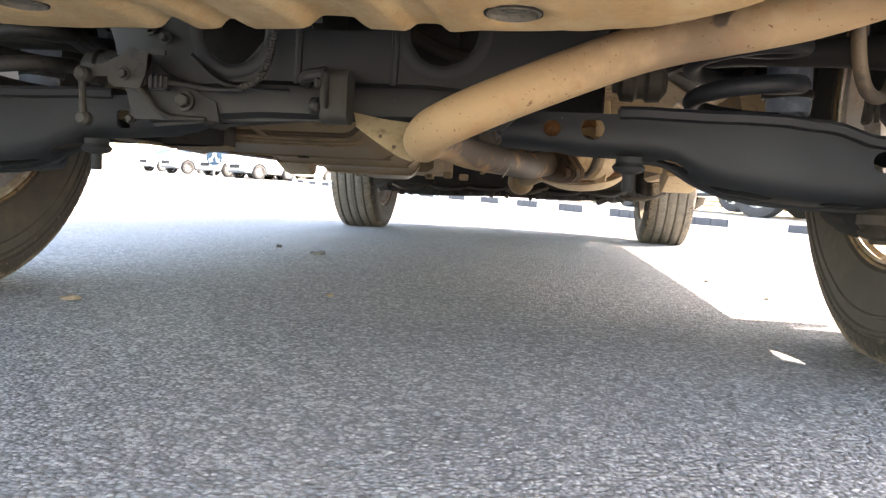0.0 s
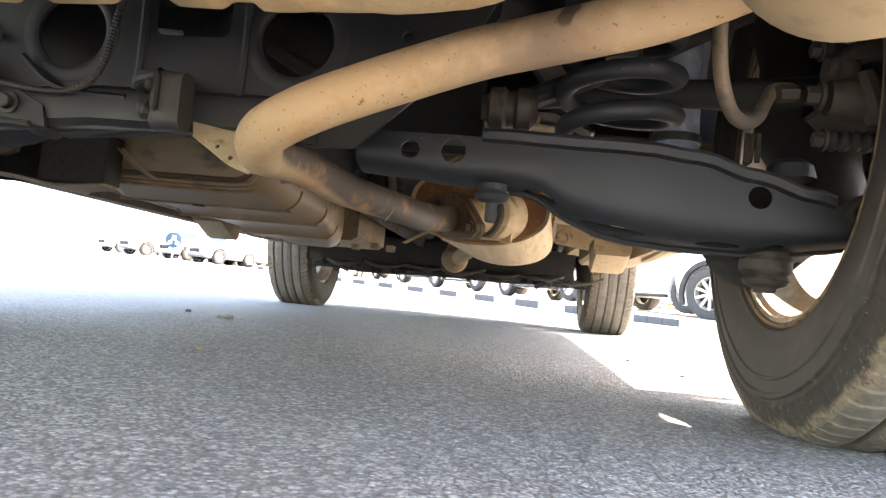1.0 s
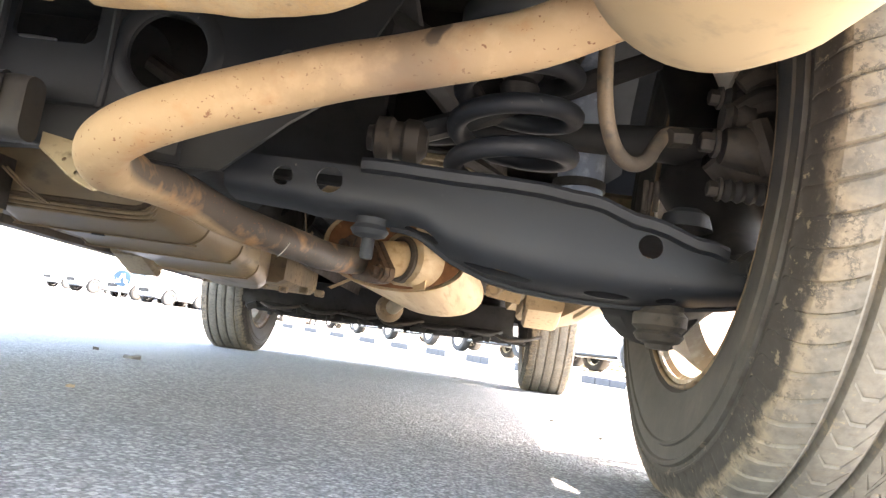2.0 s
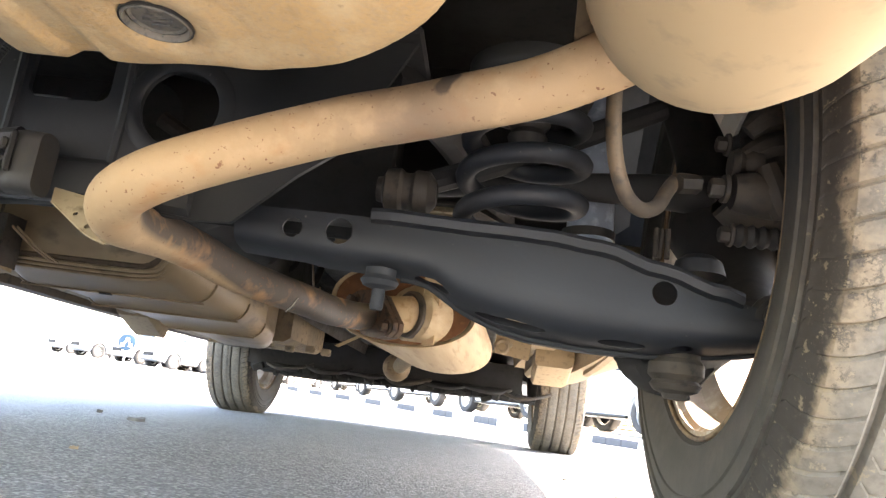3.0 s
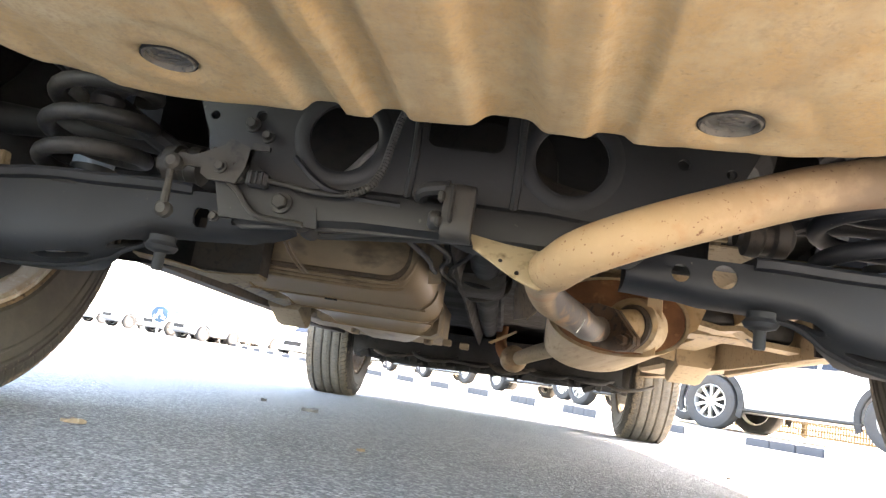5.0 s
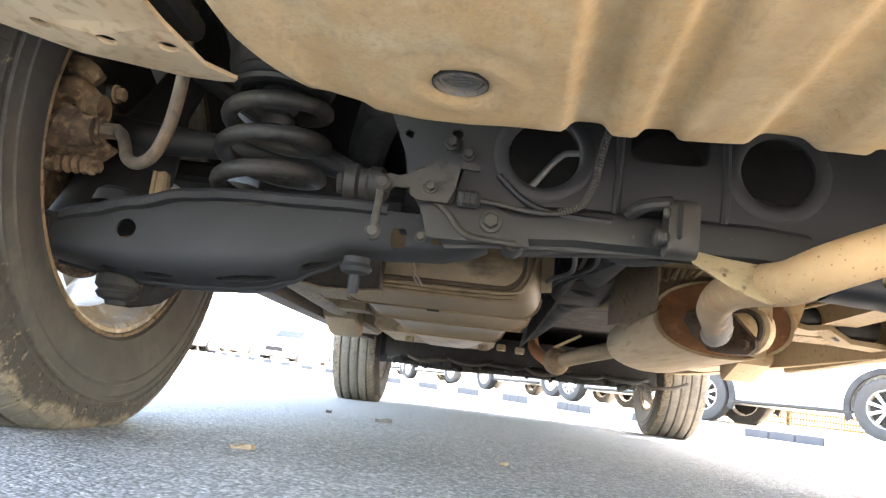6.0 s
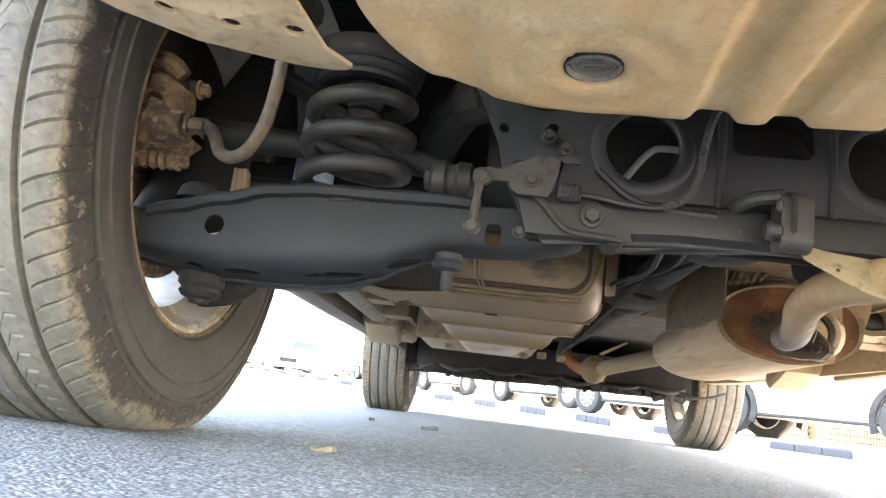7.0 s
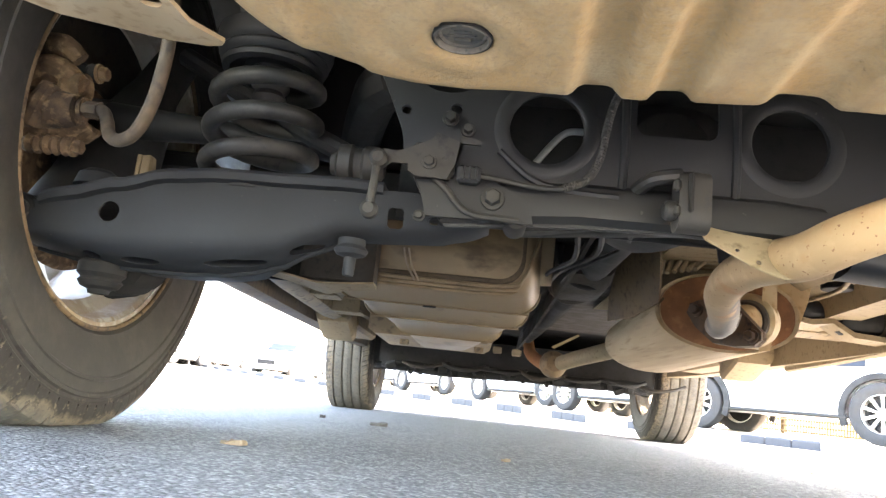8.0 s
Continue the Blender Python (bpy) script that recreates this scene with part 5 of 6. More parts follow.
add_tube(bm, [(0.498, -0.604, 0.425), (0.498, -0.608, 0.437), (0.506, -0.608, 0.443), (0.514, -0.608, 0.437), (0.514, -0.604, 0.420)], 0.0035, 8, 4)
add_tube(bm, [(0.490, -0.603, 0.392), (0.508, -0.606, 0.398), (0.526, -0.603, 0.392)], 0.004, 8, 3)
part("muffler_bracket", bm, "shield", exhaust, "brown pressed hanger bracket")
part("hanger_rod", tube([(0.535, -0.635, 0.395), (0.510, -0.65, 0.372), (0.490, -0.66, 0.385), (0.487, -0.66, 0.45)], 0.005, 8, 4), "pipe", exhaust)
# middle muffler: an oval drum lying along the car
secs = []
for y, f in ((0.235, 0.02), (0.236, 0.80), (0.236, 0.93), (0.230, 0.95), (0.228, 1.0), (0.246, 1.01), (0.262, 1.0), (0.80, 1.0), (0.95, 1.0), (0.97, 0.985), (1.0, 0.93), (1.02, 0.80), (1.03, 0.3)):
    cx = 0.280 + 0.05 * (y - 0.23)
    secs.append([(cx + 0.136 * f * math.cos(a), y, 0.300 + 0.076 * f * math.copysign(abs(math.sin(a)) ** 0.85, math.sin(a))) for a in (2 * math.pi * j / 48 for j in range(48))])
mid = part("middle_muffler", loft(secs), "drum", exhaust, "tan dusty oval middle muffler")
secs = []
for y, f in ((0.226, 0.1), (0.222, 0.6), (0.226, 0.93)):
    secs.append([(0.280 + 0.136 * f * math.cos(a), y, 0.300 + 0.076 * f * math.copysign(abs(math.sin(a)) ** 0.85, math.sin(a))) for a in (2 * math.pi * j / 48 for j in range(48))])
part("end_plate", loft(secs), "rust_plate", mid, "rusty end plate")
TURNED = Matrix.Rotation(radians(-45), 4, "Z")
part("outlet", tube([(0.256, 0.137, 0.267), (0.280, 0.160, 0.273), (0.296, 0.178, 0.278), (0.312, 0.196, 0.283)], 0.0325, 28, 5), "dust", mid, "tan outlet pipe")
bm = lathe([(0.0325, -0.004), (0.037, -0.006), (0.0415, -0.002), (0.0425, 0.010), (0.0325, 0.010)], (0, 0, 0), "y", 32, True)
bmesh.ops.transform(bm, matrix=Matrix.Translation((0.298, 0.180, 0.279)) @ TURNED, verts=bm.verts)
part("collar_ring", bm, "brown_dark", mid, "dark brown ring round the outlet")
secs = []
for r, w, at, yaw in ((0.043, 1.0, (0.301, 0.183, 0.280), -45), (0.049, 1.0, (0.304, 0.187, 0.281), -40), (0.054, 1.05, (0.310, 0.205, 0.284), -20), (0.056, 1.12, (0.314, 0.230, 0.286), 0)):
    m = Matrix.Translation(at) @ Matrix.Rotation(radians(yaw), 4, "Z")
    secs.append([tuple(m @ Vector((r * w * math.cos(a), 0, max(r * math.sin(a), -0.9 * r)))) for a in (2 * math.pi * j / 40 for j in range(40))])
part("collar", loft(secs), "drum", mid, "tan dusty collar")
fl = [(-0.072, 0.022), (-0.066, 0.038), (-0.048, 0.044), (-0.016, 0.044), (0.020, 0.034), (0.052, 0.000), (0.066, -0.014), (0.066, -0.028), (0.054, -0.038), (0.02, -0.040), (-0.02, -0.034), (-0.055, -0.004)]
FLANGE = Matrix.Translation((0.248, 0.134, 0.264)) @ TURNED
for off in (-0.011, 0.001):
    part("flange", plate(fl, [], 0.010, FLANGE @ XZ(off)), "flange", mid, "dark rusty flange plate")
for u_, v_ in ((-0.052, 0.026), (0.050, -0.022)):
    bm = bolt((u_, -0.011, v_), "y", 0.009, 0.016)
    bmesh.ops.transform(bm, matrix=FLANGE, verts=bm.verts)
    part("flange_bolt", bm, "flange", mid)
part("strap", loft([[(0.326 + dx, 0.190 + dy, 0.228), (0.346 + dx, 0.190 + dy, 0.232), (0.350 + dx, 0.17 + dy, 0.300), (0.342 + dx, 0.15 + dy, 0.385), (0.318 + dx, 0.15 + dy, 0.385), (0.322 + dx, 0.17 + dy, 0.300)] for dx, dy in ((0, 0), (0.002, 0.005))]), "dust", mid)
bm = tube([(0.24, 1.06, 0.292), (0.205, 1.20, 0.284), (0.165, 1.38, 0.275), (0.13, 1.55, 0.265)], 0.027, 16, 4)
part("front_pipe", bm, "dust_mid", exhaust)
bm = lathe([(0, -0.055), (0.030, -0.054), (0.044, -0.042), (0.050, -0.022), (0.052, 0.0), (0.049, 0.022), (0.040, 0.044), (0.03, 0.055), (0, 0.056)], (0.108, 1.63, 0.262), "y", 28)
part("flex_joint", bm, "shield", exhaust, "rust-brown ball joint of the exhaust")
part("front_pipe", tube([(0.105, 1.66, 0.262), (0.08, 1.85, 0.28), (0.05, 2.1, 0.34), (0.05, 2.3, 0.45)], 0.026, 14, 4), "rust", exhaust)

# ---- fuel tank ----
def tank_sections(table):
    secs = []
    for y, x0, x1, z0, z1, r in table:
        secs.append([(x, y, z) for x, z in rounded(x0, z0, x1, z1, r, 4)])
    return secs


TANK = [(0.090, -0.432, -0.112, 0.300, 0.430, 0.040), (0.096, -0.444, -0.103, 0.290, 0.436, 0.042), (0.110, -0.456, -0.094, 0.282, 0.436, 0.044), (0.160, -0.468, -0.086, 0.275, 0.436, 0.046), (0.213, -0.475, -0.079, 0.264, 0.436, 0.044), (0.233, -0.476, -0.077, 0.259, 0.436, 0.044), (0.244, -0.470, -0.082, 0.268, 0.436, 0.042), (0.425, -0.452, -0.086, 0.261, 0.436, 0.04), (0.445, -0.450, -0.082, 0.253, 0.436, 0.042), (0.456, -0.444, -0.088, 0.260, 0.436, 0.04), (0.60, -0.428, -0.110, 0.256, 0.436, 0.04), (0.705, -0.414, -0.130, 0.251, 0.436, 0.04), (0.722, -0.412, -0.128, 0.243, 0.436, 0.04), (0.734, -0.404, -0.138, 0.250, 0.436, 0.04), (0.95, -0.390, -0.170, 0.243, 0.436, 0.04), (1.06, -0.380, -0.200, 0.236, 0.436, 0.04), (1.10, -0.370, -0.210, 0.250, 0.43, 0.04)]
tank = part("fuel_tank", loft(tank_sections(TANK)), "tank", car, "dusty brown moulded fuel tank")
# seam ribs round the back panel, then raised edges across the belly
lip = [(-0.452, 0.345), (-0.446, 0.312), (-0.424, 0.291), (-0.30, 0.286), (-0.150, 0.287), (-0.118, 0.304), (-0.103, 0.345), (-0.090, 0.395), (-0.084, 0.44)]
bm = shape()
add_tube(bm, [(x, 0.090, z) for x, z in lip], 0.0034, 8, 5)
add_tube(bm, [(x * 1.015, 0.102, z - 0.0055) for x, z in lip], 0.0036, 8, 5)
add_tube(bm, [(x * 1.03, 0.118, z - 0.010) for x, z in lip[1:-2]], 0.0034, 8, 5)
part("seam", bm, "tank", tank)
for _y, _x0, _x1, _z0, _z1, _r in (TANK[5], TANK[8], TANK[12]):
    edge = rounded(_x0 - 0.001, _z0 - 0.001, _x1 + 0.001, _z1, _r, 6)
    low = [p for p in edge if p[1] < _z0 + 0.06]
    part("belly_edge", tube([(x, _y, z) for x, z in low], 0.0022, 8, 2), "tank", tank)
part("back_panel", loft([[(x, 0.092 - d, z) for x, z in rounded(-0.432 + i, 0.290 + i, -0.116 - i, 0.445 - i, 0.042, 6)] for d, i in ((-0.002, 0.0), (0.002, 0.001), (0.003, 0.006), (-0.002, 0.014), (-0.003, 0.016))]), "tank_back", tank, "dark brown back panel")
part("slot", box((-0.288, 0.2335, 0.2565), (0.026, 0.006, 0.004), 0.001), "black_dull", tank)
part("heat_plate", loft([[(-0.092 + dx, 0.105, 0.42), (-0.070 + dx, 0.10, 0.42), (-0.068 + dx, 0.15, 0.305), (-0.086 + dx, 0.13, 0.300)] for dx in (0, 0.004)]), "tank", tank)
for _s in (-1, 1):
    part("link_bolt", lathe([(0, 0.212), (0.0055, 0.212), (0.0065, 0.215), (0.0065, 0.232), (0.010, 0.233), (0.016, 0.235), (0.019, 0.240), (0.015, 0.245), (0.015, 0.252), (0, 0.252)], (_s * 0.335, -0.405, -0.013 if _s < 0 else -0.008), "z", 24), "arm_black", car)

part("tank_bracket", loft([[(x, y, z) for y, z in ((0.035, 0.262), (0.040, 0.258), (0.085, 0.262), (0.085, 0.35), (0.035, 0.35))] for x in (-0.50, -0.495, -0.378, -0.374)]), "brown_black", car, "dark folded bracket beside the tank")
part("bracket_lip", loft([[(x, y - 0.006, z + 0.003), (x, y - 0.006, z), (x, y + d, z - 0.004), (x, y + d, z + 0.003)] for x, y, z, d in ((-0.60, 0.02, 0.268, 0.02), (-0.53, 0.03, 0.262, 0.05), (-0.47, 0.04, 0.252, 0.10), (-0.43, 0.04, 0.254, 0.05), (-0.372, 0.035, 0.259, 0.04))]), "dust_mid", car, "tan dusty bracket lip")
for _dx in (0.0, 0.008):
    part("retainer_wire", tube([(-0.322 + _dx, -0.02, 0.318), (-0.320 + _dx, 0.03, 0.300), (-0.312 + _dx, 0.075, 0.286), (-0.310 + _dx, 0.095, 0.284)], 0.0018, 6, 3), "tank", car)

# ---- floor, tunnel, front ----
for _s in (-1, 1):
    # dark sheet added to hide lit panels, standing in for the bay's shade
    part("bay_screen", loft([[(_s * x, y, z) for y, z in ((0.105, 0.262), (0.112, 0.262), (0.172, 0.52), (0.165, 0.52))] for x in ((0.50, 0.60, 0.70) if _s < 0 else (0.60, 0.65, 0.70))]), "black_dull", car)
for _x, _y, _z, _w in ((-0.585, 0.30, 0.315, 0.10), (-0.60, 0.62, 0.305, 0.12), (-0.575, 0.90, 0.300, 0.11)):
    bm = plate(rounded(_x - _w / 2, _y - 0.05, _x + _w / 2, _y + 0.05, 0.015, 3), [ring(_x - 0.02, _y + 0.01, 0.008, 12), ring(_x + 0.028, _y - 0.012, 0.006, 12)], 0.004, XY(_z))
    add_box(bm, (_x, _y - 0.048, _z + 0.035), (_w * 0.9, 0.005, 0.075), 0.002)
    add_box(bm, (_x - _w * 0.42, _y, _z + 0.035), (0.005, 0.09, 0.075), 0.002)
    part("floor_bracket", bm, "dust_mid", car, "tan pressed bracket with round holes under the floor")
part("side_floor_rail", loft([[(-0.665, y, z + 0.06), (-0.66, y, z), (-0.63, y, z - 0.006), (-0.605, y, z + 0.004), (-0.60, y, z + 0.06)] for y, z in ((0.10, 0.315), (0.5, 0.300), (1.0, 0.296), (1.6, 0.305))]), "dust_shade", car)
_rng = random.Random(5)
for k in range(26):
    x = -0.56 + 1.14 * k / 25 + _rng.uniform(-0.015, 0.015)
    part("tray_lug", box((x, 2.07 + _rng.uniform(-0.04, 0.03), 0.205 + _rng.uniform(-0.008, 0.018)), (_rng.uniform(0.015, 0.05), 0.03, _rng.uniform(0.012, 0.035)), 0.004, (_rng.uniform(-20, 20), _rng.uniform(-25, 25), 0)), "black_dull", car)
for k in range(7):
    x = -0.50 + 0.17 * k
    part("hose", tube([(x, 2.02, 0.235 + 0.01 * (k % 2)), (x + 0.06, 1.99, 0.216 + 0.008 * (k % 3)), (x + 0.14, 2.0, 0.228), (x + 0.20, 2.03, 0.25)], 0.007 + 0.002 * (k % 2), 8, 4), "black_dull" if k % 3 else "brown_black", car)
for k in range(2):
    y = 0.14 + 0.17 * k
    part("hose", tube([(-0.055, y, 0.385), (-0.035 + 0.01 * (k % 2), y + 0.05, 0.335 - 0.012 * (k % 3)), (0.01, y + 0.06, 0.318), (0.055, y + 0.10, 0.345), (0.06, y + 0.14, 0.39)], 0.006 + 0.003 * (k % 2), 8, 4), "brown_black" if k % 2 else "black_dull", car)
part("heat_duct", loft([[(x, y, z) for x, z in rounded(-0.045, z0, 0.055, 0.40, 0.02, 3)] for y, z0 in ((0.16, 0.335), (0.20, 0.318), (0.34, 0.312), (0.42, 0.33))]), "brown_black", car)

# black on the left half paints in shade; the right half keeps its tan dust
part("floor_pan", box((-0.34, 0.95, 0.405), (0.78, 2.1, 0.035), 0.008), "black_dull", car, "dark dusty floor pan")
part("floor_pan", box((0.59, 1.05, 0.410), (0.29, 1.9, 0.035), 0.008), "dust_mid", car, "tan dusty floor pan")
for _s in (-1, 1):
    # left rail is coloured darker to paint in the shade on that side
    part("floor_rail", loft([[(_s * 0.55, y, z + 0.0), (_s * 0.56, y, z - 0.045), (_s * 0.63, y, z - 0.045), (_s * 0.64, y, z)] for y, z in ((0.05, 0.40), (0.5, 0.385), (1.2, 0.375), (2.2, 0.40))]), "dust_mid" if _s > 0 else "dust_shade", car)
    flap = part("jacking_bracket", loft([[(_s * x, y, z + dz) for y, z in ((1.03, 0.40), (1.06, 0.40), (1.17, 0.262), (1.165, 0.238), (1.15, 0.240), (1.03, 0.285))] for x, dz in ((0.578, 0.012), (0.586, 0.0), (0.672, 0.0), (0.684, 0.006), (0.690, 0.020))]), "dust_mid", car, "tan folded bracket under the floor")
    # left wall likewise gets a shade tone
    part("flap_wall", box((_s * 0.63, 1.42, 0.335), (0.10, 0.46, 0.10), 0.012), "dust_mid" if _s > 0 else "dust_shade", flap)
    # front lower arm, drive shaft and knuckle
    part("front_lower_arm", tube([(_s * 0.70, 2.66, 0.235), (_s * 0.52, 2.50, 0.235), (_s * 0.36, 2.32, 0.245)], [0.025, 0.03, 0.03], 10, 3, True, 0.6), "black_dull", car)
    part("drive_shaft", tube([(_s * 0.74, FRONT_Y, HUB_Z), (_s * 0.62, FRONT_Y, 0.35), (_s * 0.25, FRONT_Y - 0.02, 0.345)], [0.045, 0.02, 0.02], 12, 3), "black_dull", car)
    part("front_knuckle", tube([(_s * 0.69, 2.68, 0.22), (_s * 0.71, FRONT_Y, 0.36), (_s * 0.68, FRONT_Y + 0.02, 0.52)], [0.03, 0.07, 0.03], 12, 3), "black_dull", car)
# dark brown here stands in for the shadow above the exhaust
tunnel = part("tunnel_shield", loft([[(x, y, z) for x, z in ((-0.03, 0.30 + dz), (-0.02, 0.36), (0.05, 0.40), (0.40, 0.40), (0.455, 0.375), (0.46, 0.377), (0.41, 0.404), (0.05, 0.405), (-0.024, 0.365), (-0.036, 0.302 + dz))] for y, dz in ((-0.12, 0.04), (0.1, 0.02), (0.9, 0.0), (1.7, 0.0))]), "brown_black", car, "dark heat shield over the exhaust")
part("rib_panel", loft([[(x, y, z) for x, z in ((0.14, 0.388), (0.25, 0.394), (0.41, 0.394), (0.45, 0.37), (0.452, 0.372), (0.41, 0.397), (0.25, 0.397), (0.14, 0.391))] for y in (-0.06, 0.25, 0.95)]), "dust_mid", tunnel, "tan ribbed shield panel")
bm = shape()
for k in range(12):
    add_tube(bm, [(0.10, -0.10 + 0.035 * k, 0.397), (0.38, -0.10 + 0.035 * k, 0.397)], 0.006, 6, 1)
part("ribs", bm, "dust_mid", tunnel)
part("side_plate", loft([[(0.118 + dx, 0.100, 0.402), (0.126 + dx, 0.125, 0.335), (0.130 + dx, 0.148, 0.295), (0.108 + dx, 0.255, 0.278), (0.081 + dx, 0.373, 0.281), (0.076 + dx, 0.345, 0.330), (0.080 + dx, 0.27, 0.402)] for dx in (0, 0.003)]), "shield", tunnel, "brown vertical heat shield beside the muffler")
part("plate_fold", loft([[(0.131, 0.147, 0.292), (0.140, 0.150, 0.305), (0.118, 0.262, 0.288), (0.106, 0.262, 0.276)], [(0.131, 0.144, 0.290), (0.142, 0.147, 0.303), (0.120, 0.265, 0.286), (0.106, 0.265, 0.273)]]), "dust_mid", tunnel)
part("hanger_bracket", plate([(0.135, 0.395), (0.205, 0.395), (0.212, 0.336), (0.190, 0.313), (0.168, 0.310), (0.156, 0.322), (0.150, 0.360)][::-1], [ring(0.172, 0.346, 0.005, 12)], 0.004, XZ(-0.10)), "black", tunnel, "black hanger bracket")
part("muffler_shield", loft([[(x, y, z) for x, z in ((0.385, 0.405), (0.475, 0.405), (0.462, 0.345), (0.448, 0.305), (0.430, 0.292), (0.420, 0.330), (0.395, 0.372))] for y in (0.300, 0.304)]), "dust", car, "tan folded shield beside the muffler")
bm = plate([(0.46, 0.300), (0.555, 0.288), (0.56, 0.345), (0.52, 0.365), (0.46, 0.372)][::-1], [ring(0.50, 0.325, 0.008, 12)], 0.004, XZ(0.95))
part("floor_bracket", bm, "dust_mid", car, "tan bracket plate beside the muffler")
part("bracket_ring", lathe([(0.010, -0.004), (0.016, -0.006), (0.022, -0.003), (0.022, 0.004), (0.010, 0.004)], (0.478, 0.90, 0.315), "y", 20, True), "dust_shade", car)
part("floor_lip", loft([[(x, y, z), (x + 0.012, y, z - 0.004), (x + 0.014, y, z + 0.010), (x, y, z + 0.014)] for x, y, z in ((0.700, 0.35, 0.287), (0.712, 0.80, 0.275), (0.716, 1.02, 0.272))]), "dust_mid", car)
for k in range(5):
    part("floor_slot", box((0.60 + 0.012 * (k % 2), 0.22 + 0.15 * k, 0.3915), (0.05, 0.018, 0.004), 0.001), "black_dull", car)
part("brake_line", tube([(0.45, 0.10, 0.382), (0.52, 0.30, 0.376), (0.50, 0.60, 0.372), (0.56, 0.90, 0.368), (0.60, 1.30, 0.372)], 0.005, 8, 6), "dust_shade", car)
part("canister", tube([(0.475, 0.45, 0.362), (0.50, 0.45, 0.361), (0.585, 0.46, 0.355)], [0.022, 0.026, 0.024], 18, 3), "black_dull", car, "black canister under the floor")
part("canister", lathe([(0, -0.05), (0.03, -0.05), (0.036, -0.04), (0.036, 0.03), (0.030, 0.04), (0, 0.05)], (0.645, 0.46, 0.348), "x", 24), "black_dull", car)
part("canister_bracket", loft([[(x, 0.43, z + 0.012), (x, 0.43, z), (x, 0.50, z), (x, 0.50, z + 0.012)] for x, z in ((0.47, 0.335), (0.53, 0.325), (0.575, 0.332), (0.62, 0.305), (0.70, 0.300))]), "dust_mid", car)
part("floor_cross_rail", loft([[(x, 0.62, 0.40), (x, 0.62, 0.335), (x, 0.66, 0.325), (x, 0.72, 0.335), (x, 0.72, 0.40)] for x in (0.44, 0.60, 0.74)]), "dust_shade", car)
part("floor_plug", disc((0.56, 0.86, 0.385), "z", 0.03, 0.012, 20), "black_dull", car)
part("floor_plug", disc((0.52, 0.30, 0.385), "z", 0.03, 0.012, 20), "black_dull", car)
for k in range(8):
    part("fin", tube([(0.118 + 0.013 * k, 0.20, 0.352 + 0.003 * k), (0.122 + 0.016 * k, 0.22, 0.395)], 0.0052, 6, 2), "dust_mid", tunnel)
part("lever", loft([[(x, 0.9, z) for x, z in ((0.02, 0.262), (0.03, 0.258), (0.10, 0.30), (0.095, 0.305))], [(x, 0.905, z) for x, z in ((0.02, 0.262), (0.03, 0.258), (0.10, 0.30), (0.095, 0.305))]]), "dust", tunnel)
part("prop_shaft", tube([(0.02, -0.20, 0.36), (0.01, 0.6, 0.355), (0.0, 1.6, 0.36)], 0.03, 16, 3), "black_dull", car, "dark propeller shaft")
part("rear_differential", lathe([(0, -0.11), (0.05, -0.11), (0.09, -0.07), (0.10, 0), (0.09, 0.06), (0.05, 0.10), (0, 0.10)], (0.02, -0.22, 0.40), "y", 24), "black_dull", car)
for _dx in (-0.03, 0.0, 0.035):
    part("brake_line", tube([(-0.05 + _dx, -0.30, 0.30), (-0.03 + _dx, -0.12, 0.31 + _dx * 0.3), (-0.06 + _dx * 0.5, 0.10, 0.32), (-0.04 + _dx, 0.6, 0.36)], 0.004, 6, 4), "black_dull", car)
part("engine_tray", loft([[(x, y, z) for x, z in ((-0.62, 0.235), (-0.55, 0.215), (0.50, 0.225), (0.60, 0.240), (0.60, 0.36), (-0.62, 0.36))] for y in (2.12, 2.2)] + [[(x, y, z + 0.06) for x, z in ((-0.55, 0.235), (-0.50, 0.225), (0.50, 0.225), (0.55, 0.240), (0.55, 0.36), (-0.55, 0.36))] for y in (2.9, 3.30)]), "black_dull", car, "black engine undertray")
part("front_crossmember", tube([(-0.60, 2.15, 0.235), (-0.35, 2.10, 0.215), (0.0, 2.08, 0.225), (0.35, 2.10, 0.225), (0.60, 2.15, 0.245)], 0.03, 12, 4, True, 0.7), "black_dull", car)
for k in range(7):
    part("tray_clip", box((-0.42 + 0.06 * k, 1.16 + 0.02 * (k % 3), 0.255 + 0.006 * (k % 2)), (0.03, 0.02, 0.022), 0.004), "dust_shade", car)
part("floor_brace", loft([[(x, y, z) for x, z in ((-0.52, 0.275), (-0.50, 0.262), (-0.16, 0.262), (-0.14, 0.275), (-0.14, 0.38), (-0.52, 0.38))] for y in (1.02, 1.22, 1.45)]), "dust_shade", car)

